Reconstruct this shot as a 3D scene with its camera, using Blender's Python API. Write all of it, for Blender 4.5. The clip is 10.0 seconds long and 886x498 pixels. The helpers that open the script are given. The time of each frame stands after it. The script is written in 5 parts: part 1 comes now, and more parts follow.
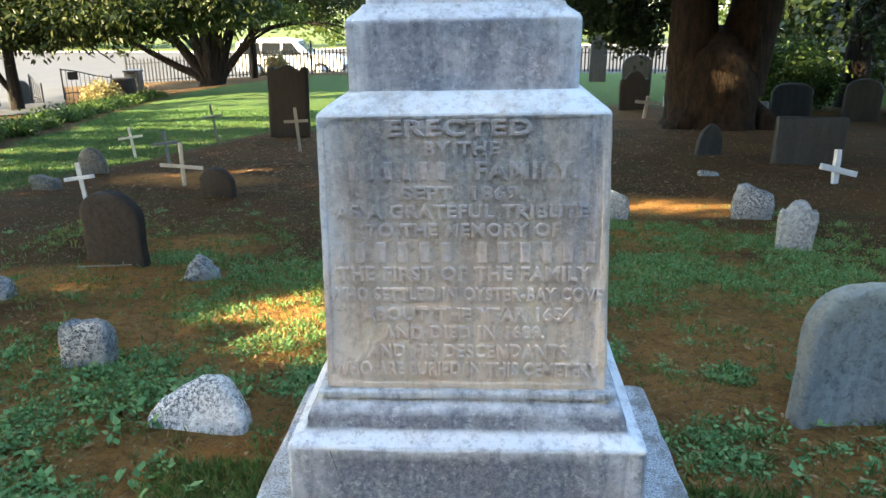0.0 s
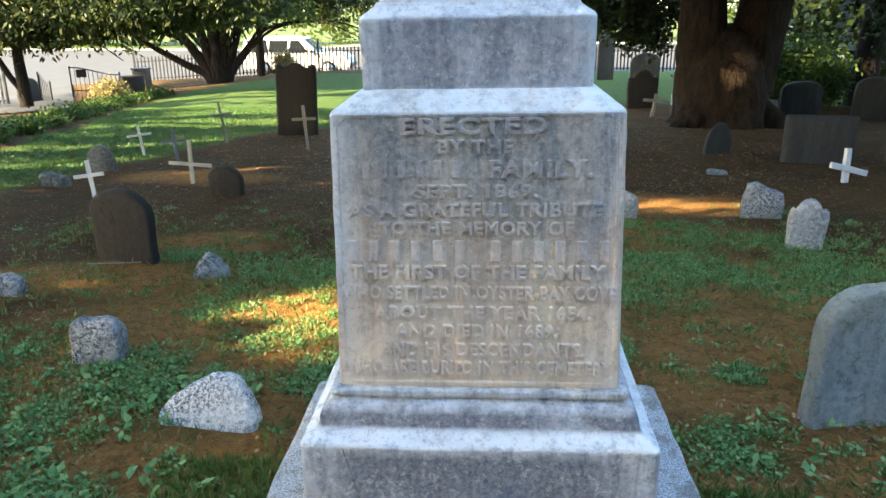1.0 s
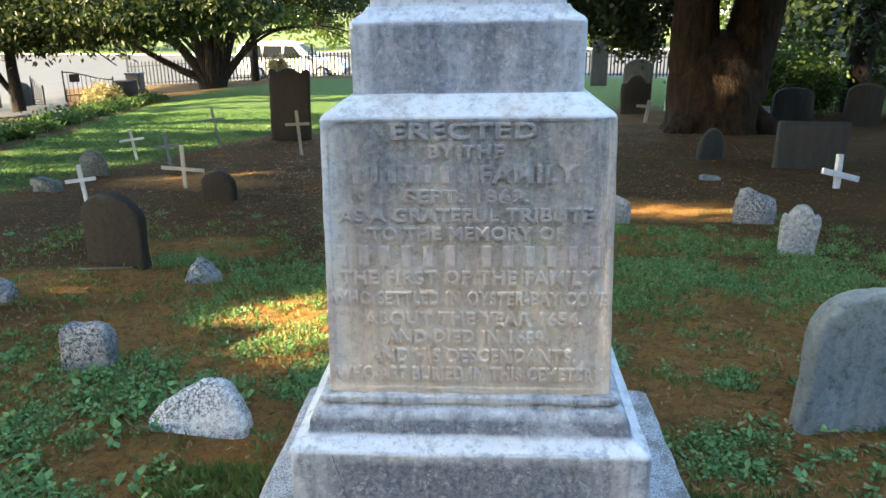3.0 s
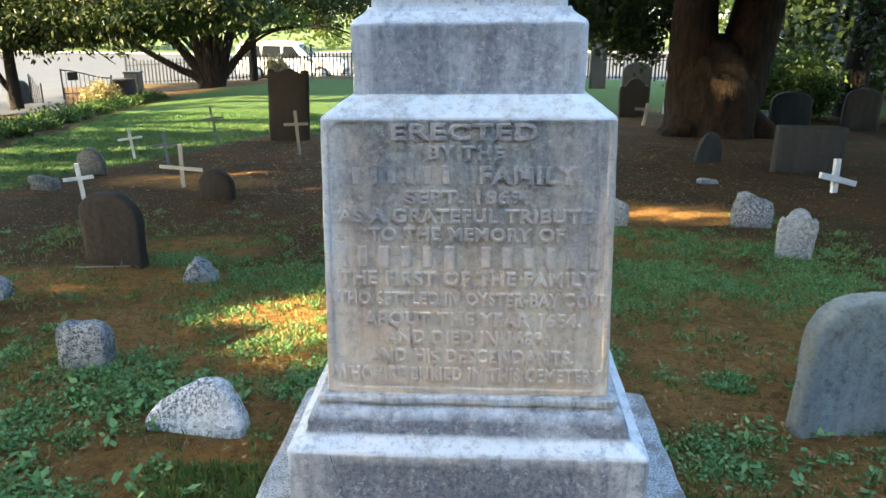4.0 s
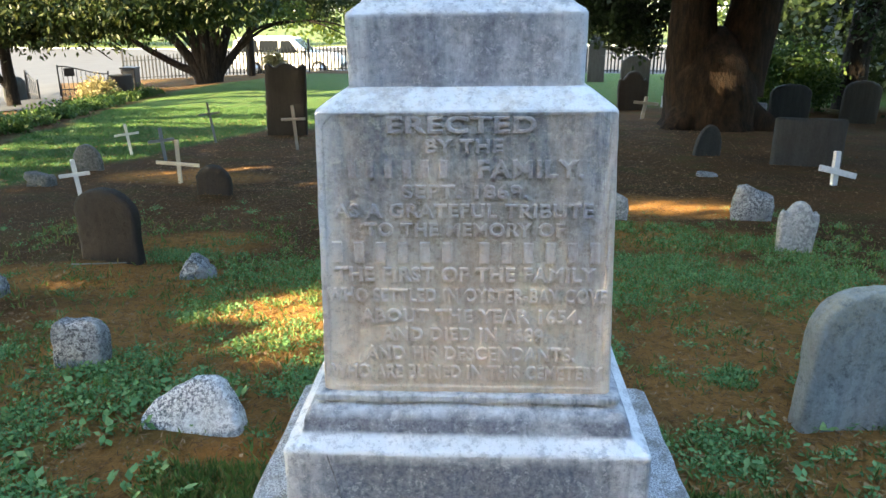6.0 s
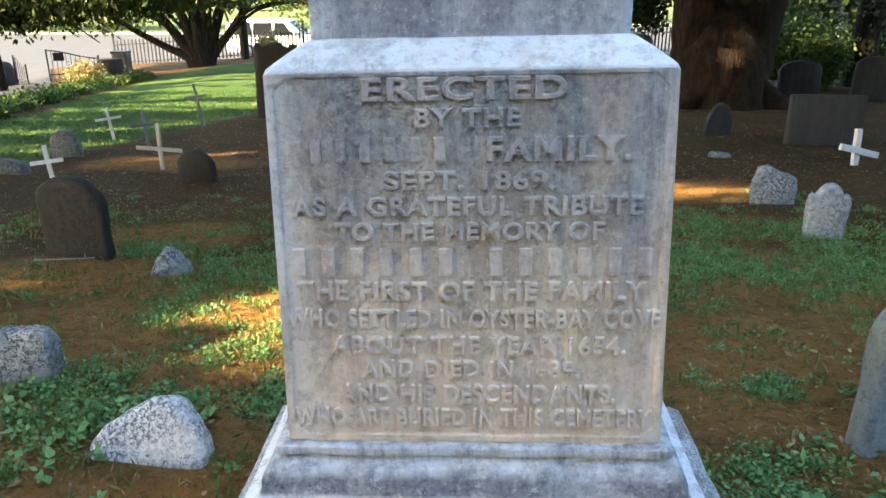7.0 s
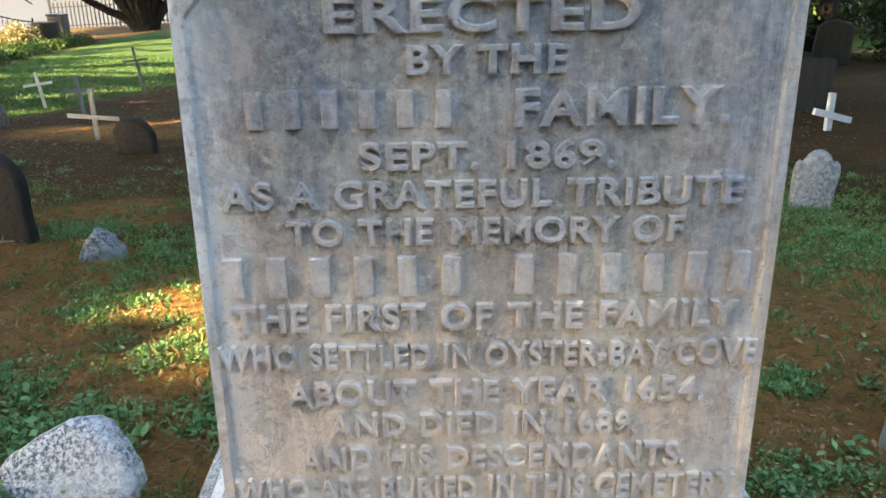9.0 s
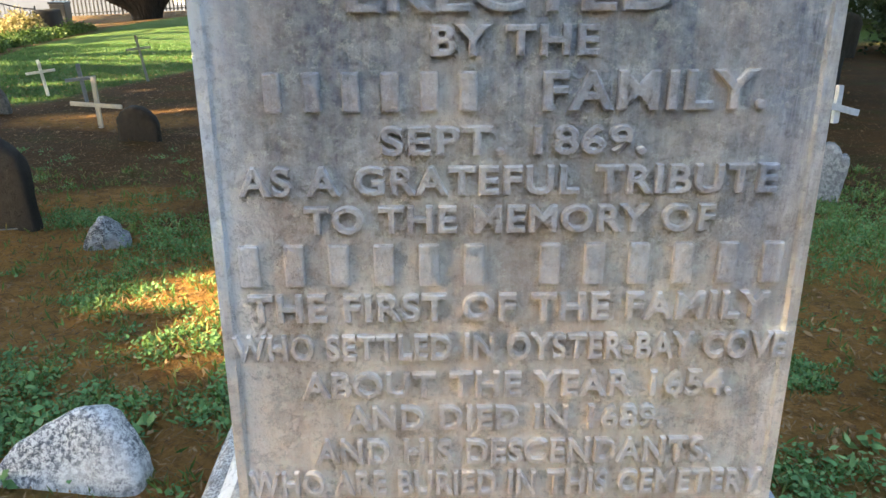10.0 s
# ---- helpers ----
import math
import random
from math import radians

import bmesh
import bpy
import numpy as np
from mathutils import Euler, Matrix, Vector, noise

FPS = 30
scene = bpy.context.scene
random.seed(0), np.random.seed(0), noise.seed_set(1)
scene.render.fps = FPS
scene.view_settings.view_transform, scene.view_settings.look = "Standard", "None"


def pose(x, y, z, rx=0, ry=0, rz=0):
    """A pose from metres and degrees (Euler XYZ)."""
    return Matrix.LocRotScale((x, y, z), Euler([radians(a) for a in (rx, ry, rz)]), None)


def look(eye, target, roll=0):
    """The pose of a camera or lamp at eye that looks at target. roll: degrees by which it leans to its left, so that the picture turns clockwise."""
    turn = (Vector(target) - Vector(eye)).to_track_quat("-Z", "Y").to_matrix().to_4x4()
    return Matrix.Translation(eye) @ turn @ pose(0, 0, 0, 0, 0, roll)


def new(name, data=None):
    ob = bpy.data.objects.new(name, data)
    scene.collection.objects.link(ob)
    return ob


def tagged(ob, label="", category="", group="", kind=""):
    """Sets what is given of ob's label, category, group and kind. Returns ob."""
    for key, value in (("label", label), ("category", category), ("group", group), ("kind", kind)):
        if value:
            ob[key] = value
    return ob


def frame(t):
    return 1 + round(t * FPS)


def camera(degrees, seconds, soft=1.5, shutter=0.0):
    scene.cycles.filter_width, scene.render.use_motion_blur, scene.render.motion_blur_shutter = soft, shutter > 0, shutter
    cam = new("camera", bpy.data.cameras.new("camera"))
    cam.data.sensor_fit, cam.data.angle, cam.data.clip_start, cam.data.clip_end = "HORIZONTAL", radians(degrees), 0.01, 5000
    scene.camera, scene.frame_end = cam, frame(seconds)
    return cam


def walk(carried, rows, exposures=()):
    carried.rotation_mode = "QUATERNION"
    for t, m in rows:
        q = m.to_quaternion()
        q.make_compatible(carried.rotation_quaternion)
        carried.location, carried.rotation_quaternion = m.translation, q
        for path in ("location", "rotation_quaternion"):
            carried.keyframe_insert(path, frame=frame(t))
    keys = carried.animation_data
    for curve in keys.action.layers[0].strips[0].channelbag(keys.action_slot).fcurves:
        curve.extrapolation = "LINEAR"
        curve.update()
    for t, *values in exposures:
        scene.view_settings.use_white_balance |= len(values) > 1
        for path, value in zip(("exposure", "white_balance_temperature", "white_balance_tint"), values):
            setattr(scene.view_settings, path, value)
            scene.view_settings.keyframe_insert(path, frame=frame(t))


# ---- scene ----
cam = camera(62.0, 10.0, soft=1.5)
PATH = [
    (0, (0.006, -1.505, 1.422), (-0.053, 0.396, 0.804), 0.0),
    (0.5, (0.0, -1.502, 1.422), (-0.055, 0.4, 0.808), 0.1),
    (1, (-0.009, -1.503, 1.422), (-0.085, 0.396, 0.799), -0.0),
    (1.5, (-0.004, -1.493, 1.42), (-0.07, 0.404, 0.791), -0.2),
    (2, (0.0, -1.489, 1.419), (-0.049, 0.408, 0.788), -0.1),
    (2.5, (0.0, -1.493, 1.42), (-0.055, 0.408, 0.802), -0.0),
    (4, (-0.006, -1.498, 1.419), (-0.059, 0.408, 0.813), 0.7),
    (4.5, (-0.002, -1.492, 1.417), (-0.038, 0.411, 0.802), 0.9),
    (5, (-0.003, -1.492, 1.416), (-0.044, 0.407, 0.789), 0.6),
    (5.2, (-0.003, -1.492, 1.416), (-0.058, 0.407, 0.792), 0.6),
    (5.9, (-0.005, -1.480, 1.414), (-0.055, 0.420, 0.795), 0.50),
    (6.3, (-0.002, -1.373, 1.391), (-0.060, 0.527, 0.770), 0.05),
    (6.5, (-0.003, -1.284, 1.371), (-0.071, 0.618, 0.754), 0.04),
    (7, (-0.012, -1.081, 1.326), (-0.059, 0.806, 0.664), -0.10),
    (7.5, (-0.024, -0.907, 1.290), (-0.063, 0.961, 0.577), -0.05),
    (8, (-0.061, -0.766, 1.252), (-0.030, 1.094, 0.519), 0.38),
    (8.5, (-0.086, -0.719, 1.245), (0.007, 1.137, 0.505), 0.76),
    (9, (-0.071, -0.719, 1.243), (-0.001, 1.137, 0.501), 0.36),
    (9.5, (-0.048, -0.716, 1.238), (-0.019, 1.163, 0.554), 0.39),
    (10, (-0.092, -0.697, 1.231), (-0.026, 1.150, 0.467), 0.68),
]
EXPOSURE = [(0, 3.27, 7000, 5), (5.9, 3.27, 7000, 5), (7.5, 3.3, 7350, 8), (10, 3.32, 7450, 8)]
walk(cam, [(t, look(eye, target, roll)) for t, eye, target, roll in PATH], EXPOSURE)

# ---- light: low warm sun from the side of the lawn, blue sky over the shade ----
SUN_EL, SUN_X, SUN_Y = radians(27), -0.90, -0.44
_h = math.hypot(SUN_X, SUN_Y)
SUN = Vector((SUN_X / _h * math.cos(SUN_EL), SUN_Y / _h * math.cos(SUN_EL), math.sin(SUN_EL)))
world = bpy.data.worlds.new("sky")
scene.world = world
world.use_nodes = True
wn = world.node_tree.nodes
sky = wn.new("ShaderNodeTexSky")
sky.sky_type, sky.sun_disc = "NISHITA", False
sky.sun_elevation, sky.sun_rotation = SUN_EL, math.atan2(SUN_X, SUN_Y)
world.node_tree.links.new(sky.outputs[0], wn["Background"].inputs[0])
wn["Background"].inputs[1].default_value = 0.15
sun = new("sun", bpy.data.lights.new("sun", "SUN"))
sun.data.energy, sun.data.angle, sun.data.color = 4.6, radians(0.5), (1.0, 0.80, 0.52)
sun.matrix_world = look(SUN * 60, (0, 0, 0))


# ---- materials ----
class Mat:
    """A node material with a principled shader, built step by step."""

    def __init__(self, name, rough=0.8, spec=0.3, metal=0.0):
        self.m = bpy.data.materials.new(name)
        self.m.use_nodes = True
        self.t = self.m.node_tree
        self.p = self.t.nodes["Principled BSDF"]
        self.p.inputs["Roughness"].default_value = rough
        self.p.inputs["Specular IOR Level"].default_value = spec
        self.p.inputs["Metallic"].default_value = metal
        self.co = self.n("ShaderNodeTexCoord").outputs["Object"]

    def n(self, kind):
        return self.t.nodes.new(kind)

    def l(self, a, b):
        self.t.links.new(a, b)

    def coords(self, scale=(1, 1, 1), src=None):
        k = self.n("ShaderNodeMapping")
        k.inputs["Scale"].default_value = scale
        self.l(src or self.co, k.inputs[0])
        return k.outputs[0]

    def noise(self, scale, detail=4, rough=0.6, stretch=None, lo=0.35, hi=0.65):
        k = self.n("ShaderNodeTexNoise")
        k.inputs["Scale"].default_value, k.inputs["Detail"].default_value, k.inputs["Roughness"].default_value = scale, detail, rough
        self.l(self.coords(stretch) if stretch else self.co, k.inputs["Vector"])
        r = self.n("ShaderNodeMapRange")
        r.inputs[1].default_value, r.inputs[2].default_value = lo, hi
        self.l(k.outputs[0], r.inputs[0])
        return r.outputs[0]

    def math(self, op, a, b):
        k = self.n("ShaderNodeMath")
        k.operation, k.use_clamp = op, True
        for i, v in enumerate((a, b)):
            if isinstance(v, (int, float)):
                k.inputs[i].default_value = v
            else:
                self.l(v, k.inputs[i])
        return k.outputs[0]

    def mix(self, fac, a, b, mode="MIX"):
        k = self.n("ShaderNodeMix")
        k.data_type, k.blend_type = "RGBA", mode
        for i, v in ((0, fac), (6, a), (7, b)):
            if isinstance(v, (int, float)):
                k.inputs[i].default_value = v
            elif isinstance(v, tuple):
                k.inputs[i].default_value = (*v, 1)
            else:
                self.l(v, k.inputs[i])
        return k.outputs[2]

    def axis(self, which, a, b):
        """0 to 1 along an axis of the object between a and b."""
        k = self.n("ShaderNodeSeparateXYZ")
        self.l(self.co, k.inputs[0])
        r = self.n("ShaderNodeMapRange")
        r.inputs[1].default_value, r.inputs[2].default_value = a, b
        self.l(k.outputs[which], r.inputs[0])
        return r.outputs[0]

    def crack(self, at):
        """A thin slanting crack below the moulding."""
        k = self.n("ShaderNodeSeparateXYZ")
        self.l(self.co, k.inputs[0])
        w = self.n("ShaderNodeTexNoise")
        w.inputs["Scale"].default_value = 22
        self.l(self.co, w.inputs["Vector"])
        v = k.outputs[0]
        for op, b in (("MULTIPLY_ADD", None), ("SUBTRACT", at + 0.006), ("ABSOLUTE", 0)):
            e = self.n("ShaderNodeMath")
            e.operation = op
            if op == "MULTIPLY_ADD":
                self.l(k.outputs[2], e.inputs[0])
                e.inputs[1].default_value = 0.25
                f = self.n("ShaderNodeMath")
                f.operation = "MULTIPLY_ADD"
                self.l(w.outputs[0], f.inputs[0])
                f.inputs[1].default_value = 0.012
                self.l(v, f.inputs[2])
                self.l(f.outputs[0], e.inputs[2])
            else:
                self.l(v, e.inputs[0])
                e.inputs[1].default_value = b
            v = e.outputs[0]
        r = self.n("ShaderNodeMapRange")
        r.inputs[1].default_value, r.inputs[2].default_value = 0.0022, 0.0008
        self.l(v, r.inputs[0])
        return self.math("MULTIPLY", r.outputs[0], self.axis(2, 0.49, 0.48))

    def island(self, info=False):
        return self.n("ShaderNodeObjectInfo").outputs["Random"] if info else self.n("ShaderNodeNewGeometry").outputs["Random Per Island"]

    def attr(self, name):
        k = self.n("ShaderNodeAttribute")
        k.attribute_name = name
        return k.outputs["Fac"]

    def done(self, colour, bump=None, strength=0.4, distance=0.01):
        self.l(colour, self.p.inputs["Base Color"])
        if bump is not None:
            k = self.n("ShaderNodeBump")
            k.inputs["Strength"].default_value, k.inputs["Distance"].default_value = strength, distance
            self.l(bump, k.inputs["Height"])
            self.l(k.outputs[0], self.p.inputs["Normal"])
        return self.m


def marble(name, pale, grey, dark, brown=0.0, streak=1.0, lichen=0.0, monument_part="", grain=1.0, top_share=0.94):
    m = Mat(name, 0.72, 0.25)
    cloud = m.noise(4.0, 5, 0.65, (2.4, 2.4, 0.7), 0.36, 0.64)
    runs = m.noise(3.0, 6, 0.65, (6.5, 6.5, 0.7), 0.44, 0.62)
    thin = m.noise(7.0, 6, 0.7, (7.0, 7.0, 0.5), 0.46, 0.60)
    fine = m.noise(75, 5, 0.75, None, 0.34, 0.66)
    col = m.mix(cloud, pale, grey)
    if brown:
        warm = m.noise(2.2, 4, 0.6, (2.5, 2.5, 1.0), 0.38, 0.58)
        col = m.mix(m.math("MULTIPLY", warm, brown), col, (0.54, 0.415, 0.33))
    col = m.mix(m.math("MULTIPLY", runs, streak), col, dark)
    col = m.mix(m.math("MULTIPLY", thin, streak * 0.45), col, tuple(min(0.8, v * 1.35) for v in pale))
    if monument_part == "die":
        # bluish dark tone towards the top, clean rain-washed strips along both arrises
        top_dark = m.math("MULTIPLY", m.axis(2, 0.88, 1.13), m.noise(2.6, 4, 0.6, (3, 3, 0.8), 0.18, 0.44))
        col = m.mix(m.math("MULTIPLY", top_dark, top_share), col, (0.125, 0.155, 0.195))
        run = m.math("MULTIPLY", m.math("MULTIPLY", m.axis(0, 0.205, 0.235), m.axis(0, 0.285, 0.262)), m.math("MULTIPLY", m.axis(2, 0.80, 0.96), m.noise(5, 5, 0.7, (3, 3, 0.5), 0.25, 0.45)))
        col = m.mix(m.math("MULTIPLY", run, 0.8), col, (0.15, 0.165, 0.21))
        run = m.math("MULTIPLY", m.math("MULTIPLY", m.axis(0, -0.255, -0.235), m.axis(0, -0.165, -0.20)), m.math("MULTIPLY", m.axis(2, 0.92, 1.08), m.noise(6, 5, 0.7, (3, 3, 0.5), 0.30, 0.5)))
        col = m.mix(m.math("MULTIPLY", run, 0.6), col, (0.17, 0.17, 0.19))
        wash = m.math("ADD", m.axis(0, -0.245, -0.300), m.math("MULTIPLY", m.axis(0, 0.235, 0.29), m.noise(5, 5, 0.7, (7, 7, 0.6), 0.4, 0.6)))
        wash = m.math("MULTIPLY", wash, m.noise(9, 5, 0.7, (1, 1, 0.35), 0.20, 0.50))
        col = m.mix(wash, col, (0.78, 0.79, 0.80))
        # ledge top whitened: clean stone and sky light put into one colour
        col = m.mix(m.math("MULTIPLY", m.axis(2, 1.214, 1.222), m.noise(12, 6, 0.75, None, 0.22, 0.48)), col, (0.84, 0.85, 0.86))
        worn = m.math("MULTIPLY", m.axis(2, 0.98, 0.72), m.noise(3.2, 5, 0.65, (3.0, 3.0, 0.7), 0.30, 0.58))
        col = m.mix(m.math("MULTIPLY", worn, 0.85), col, (0.86, 0.66, 0.50))
        col = m.mix(m.math("MULTIPLY", m.noise(9, 6, 0.7, (1.6, 1.6, 0.16), 0.46, 0.66), 0.4), col, (0.90, 0.76, 0.62))
        col = m.mix(m.math("MULTIPLY", m.noise(13, 6, 0.7, (1.5, 1.5, 0.14), 0.50, 0.70), 0.45), col, (0.36, 0.25, 0.19))
    if monument_part == "slab":
        ochre = m.math("MULTIPLY", m.axis(2, 0.18, 0.46), m.noise(7, 5, 0.7, None, 0.36, 0.56))
        col = m.mix(m.math("MULTIPLY", ochre, 0.8), col, (0.33, 0.29, 0.19))
        col = m.mix(m.math("MULTIPLY", m.noise(14, 7, 0.82, None, 0.55, 0.60), 0.6), col, (0.05, 0.058, 0.06))
    if monument_part == "base":
        # shade of the cove, put into the colour as a dark band
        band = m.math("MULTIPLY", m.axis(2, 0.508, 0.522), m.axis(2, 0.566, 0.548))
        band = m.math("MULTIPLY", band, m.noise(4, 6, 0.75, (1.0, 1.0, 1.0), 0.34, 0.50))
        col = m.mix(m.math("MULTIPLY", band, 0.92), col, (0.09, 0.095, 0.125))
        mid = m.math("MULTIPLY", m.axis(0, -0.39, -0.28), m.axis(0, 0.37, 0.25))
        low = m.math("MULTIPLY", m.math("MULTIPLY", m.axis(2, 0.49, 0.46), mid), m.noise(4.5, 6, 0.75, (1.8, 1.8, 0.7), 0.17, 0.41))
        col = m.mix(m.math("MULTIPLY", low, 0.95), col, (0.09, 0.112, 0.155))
        col = m.mix(m.crack(-0.1825), col, (0.03, 0.03, 0.035))
        neck = m.math("MULTIPLY", m.math("MULTIPLY", m.axis(0, -0.235, -0.13), m.axis(0, 0.235, 0.16)), m.noise(4.0, 6, 0.7, (2.0, 2.0, 0.7), 0.28, 0.50))
        col = m.mix(m.math("MULTIPLY", m.math("MULTIPLY", neck, m.axis(2, 1.25, 1.27)), 0.9), col, (0.19, 0.20, 0.235))
        # washed side strips of the neck, plus sky light painted on its top edge
        washed_lit = m.math("MULTIPLY", m.math("ADD", m.axis(0, -0.195, -0.238), m.axis(0, 0.215, 0.242)), m.axis(2, 1.25, 1.27))
        washed_lit = m.math("ADD", m.math("MULTIPLY", washed_lit, 0.7), m.axis(2, 1.398, 1.408))
        col = m.mix(m.math("MULTIPLY", washed_lit, m.noise(12, 6, 0.75, None, 0.22, 0.50)), col, (0.82, 0.83, 0.84))
        # highlight on the lip, painted as a near-white band
        lit_lip = m.math("MULTIPLY", m.axis(2, 0.482, 0.493), m.axis(2, 0.524, 0.510))
        col = m.mix(m.math("MULTIPLY", lit_lip, m.noise(14, 5, 0.7, None, 0.18, 0.44)), col, (0.86, 0.87, 0.88))
    grime = m.noise(34, 7, 0.82, None, 0.53, 0.58)
    col = m.mix(m.math("MULTIPLY", grime, 0.55 * grain), col, dark)
    chips = m.noise(48, 6, 0.8, None, 0.56, 0.60)
    col = m.mix(m.math("MULTIPLY", chips, 0.5 * grain), col, tuple(min(0.85, v * 1.3) for v in pale))
    pits = m.noise(105, 5, 0.75, None, 0.57, 0.62)
    col = m.mix(m.math("MULTIPLY", pits, 0.5 * grain), col, tuple(v * 0.6 for v in dark))
    if lichen:
        col = m.mix(m.math("MULTIPLY", m.noise(38, 5, 0.7, None, 0.50, 0.56), lichen), col, (0.62, 0.64, 0.62))
    col = m.mix(m.math("MULTIPLY", fine, 0.30), col, tuple(min(0.85, v * 1.5) for v in pale))
    return m.done(col, m.mix(0.5, fine, grime), 0.45 + 0.35 * grain, 0.006)


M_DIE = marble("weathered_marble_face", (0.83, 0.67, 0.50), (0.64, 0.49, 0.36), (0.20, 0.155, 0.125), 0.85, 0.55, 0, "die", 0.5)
# paler than the face, standing in for light caught by the raised letters
M_LETTER = marble("lit_marble_letter", (0.90, 0.77, 0.63), (0.78, 0.64, 0.51), (0.32, 0.265, 0.225), 0.6, 0.45, 0, "die", 0.4, 0.76)
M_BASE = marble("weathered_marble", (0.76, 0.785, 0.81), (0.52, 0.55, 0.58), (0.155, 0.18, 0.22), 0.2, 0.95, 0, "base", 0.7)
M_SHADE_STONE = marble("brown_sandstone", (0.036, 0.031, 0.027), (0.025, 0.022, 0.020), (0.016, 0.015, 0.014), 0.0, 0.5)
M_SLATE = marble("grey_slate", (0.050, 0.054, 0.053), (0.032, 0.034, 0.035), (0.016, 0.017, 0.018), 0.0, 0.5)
M_OLD = marble("lichened_marble", (0.32, 0.335, 0.34), (0.20, 0.21, 0.22), (0.08, 0.09, 0.10), 0.0, 0.4, 0.35)
M_BIG = marble("stained_marble_headstone", (0.29, 0.32, 0.32), (0.17, 0.19, 0.19), (0.07, 0.085, 0.09), 0.35, 0.3, 0.05, "slab", 0.6)
M_DULL = marble("dull_grey_marble", (0.15, 0.16, 0.16), (0.09, 0.10, 0.10), (0.04, 0.045, 0.05), 0.0, 0.4, 0.15)


def field_stone(name, dark, pale, mid, share):
    m = Mat(name, 0.85, 0.2)
    a = m.noise(62, 6, 0.85, None, 0.46, 0.54)
    b = m.noise(8, 5, 0.65, None, 0.40, 0.60)
    col = m.mix(a, dark, pale)
    col = m.mix(m.math("MULTIPLY", b, share), col, mid)
    col = m.mix(m.math("MULTIPLY", m.noise(90, 4, 0.7, None, 0.58, 0.64), 0.7), col, tuple(v * 0.6 for v in dark))
    col = m.mix(m.math("MULTIPLY", m.noise(6, 7, 0.8, None, 0.49, 0.58), 0.4), col, tuple(min(0.88, v * 1.08) for v in pale))
    return m.done(col, m.noise(38, 6, 0.7), 0.7, 0.01)


M_FIELD = field_stone("speckled_field_stone", (0.13, 0.145, 0.17), (0.80, 0.82, 0.83), (0.48, 0.50, 0.53), 0.4)
M_FIELD_DARK = field_stone("grey_field_stone", (0.075, 0.08, 0.09), (0.40, 0.43, 0.45), (0.13, 0.14, 0.155), 0.6)


def granite():
    m = Mat("rough_granite", 0.8, 0.3)
    a = m.noise(170, 4, 0.75, None, 0.44, 0.55)
    b = m.noise(14, 5, 0.7, None, 0.50, 0.62)
    col = m.mix(a, (0.32, 0.335, 0.36), (0.82, 0.84, 0.86))
    col = m.mix(m.math("MULTIPLY", b, 0.6), col, (0.20, 0.17, 0.13))
    return m.done(col, m.noise(55, 6, 0.75), 0.8, 0.01)


M_GRANITE = granite()


def ground_mat():
    m = Mat("ground_litter", 0.95, 0.1)
    big = m.noise(0.9, 5, 0.6, None, 0.36, 0.64)
    mid = m.noise(5.0, 5, 0.65, None, 0.36, 0.64)
    fine = m.noise(55, 5, 0.75, None, 0.34, 0.66)
    needles = m.noise(70, 4, 0.7, (1.0, 5.0, 1.0), 0.40, 0.62)
    soil = m.mix(big, (0.034, 0.025, 0.018), (0.14, 0.072, 0.028))
    soil = m.mix(m.math("MULTIPLY", mid, 0.45), soil, (0.045, 0.036, 0.026))
    # needle colour, which also brightens the soil at the sun patches
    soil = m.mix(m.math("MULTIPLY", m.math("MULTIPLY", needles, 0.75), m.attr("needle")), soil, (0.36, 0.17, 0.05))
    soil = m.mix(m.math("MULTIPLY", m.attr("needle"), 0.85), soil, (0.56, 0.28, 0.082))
    soil = m.mix(m.math("MULTIPLY", m.noise(15, 6, 0.78, None, 0.50, 0.60), 0.5), soil, (0.10, 0.055, 0.025))
    soil = m.mix(m.math("MULTIPLY", m.noise(2.2, 4, 0.6, None, 0.50, 0.66), 0.5), soil, (0.085, 0.10, 0.028))
    lawn = m.mix(fine, (0.035, 0.115, 0.026), (0.085, 0.195, 0.048))
    lawn = m.mix(m.math("MULTIPLY", mid, 0.4), lawn, (0.16, 0.15, 0.06))
    k = m.math("MULTIPLY", m.attr("lawn"), 1.35)
    col = m.mix(k, soil, lawn)
    col = m.mix(m.math("MULTIPLY", fine, 0.32), col, (0.03, 0.022, 0.015))
    col = m.mix(m.math("MULTIPLY", m.noise(130, 3, 0.7, None, 0.58, 0.66), 0.45), col, (0.34, 0.22, 0.11))
    return m.done(col, m.mix(0.5, fine, needles), 0.9, 0.02)


M_GROUND = ground_mat()


def leaf_mat(name, a, b, c, trans=0.45, rough=0.5):
    m = Mat(name, rough, 0.25)
    r = m.island()
    ramp = m.n("ShaderNodeValToRGB")
    m.l(r, ramp.inputs[0])
    e = ramp.color_ramp.elements
    e[0].color, e[1].color = (*a, 1), (*c, 1)
    k = e.new(0.55)
    k.color = (*b, 1)
    col = m.mix(m.math("MULTIPLY", m.noise(30, 3), 0.35), ramp.outputs[0], (0.03, 0.045, 0.012))
    m.done(col)
    t = m.n("ShaderNodeBsdfTranslucent")
    m.l(col, t.inputs[0])
    mx = m.n("ShaderNodeMixShader")
    mx.inputs[0].default_value = trans
    m.l(m.p.outputs[0], mx.inputs[1])
    m.l(t.outputs[0], mx.inputs[2])
    out = [n for n in m.t.nodes if n.type == "OUTPUT_MATERIAL"][0]
    m.l(mx.outputs[0], out.inputs[0])
    return m.m


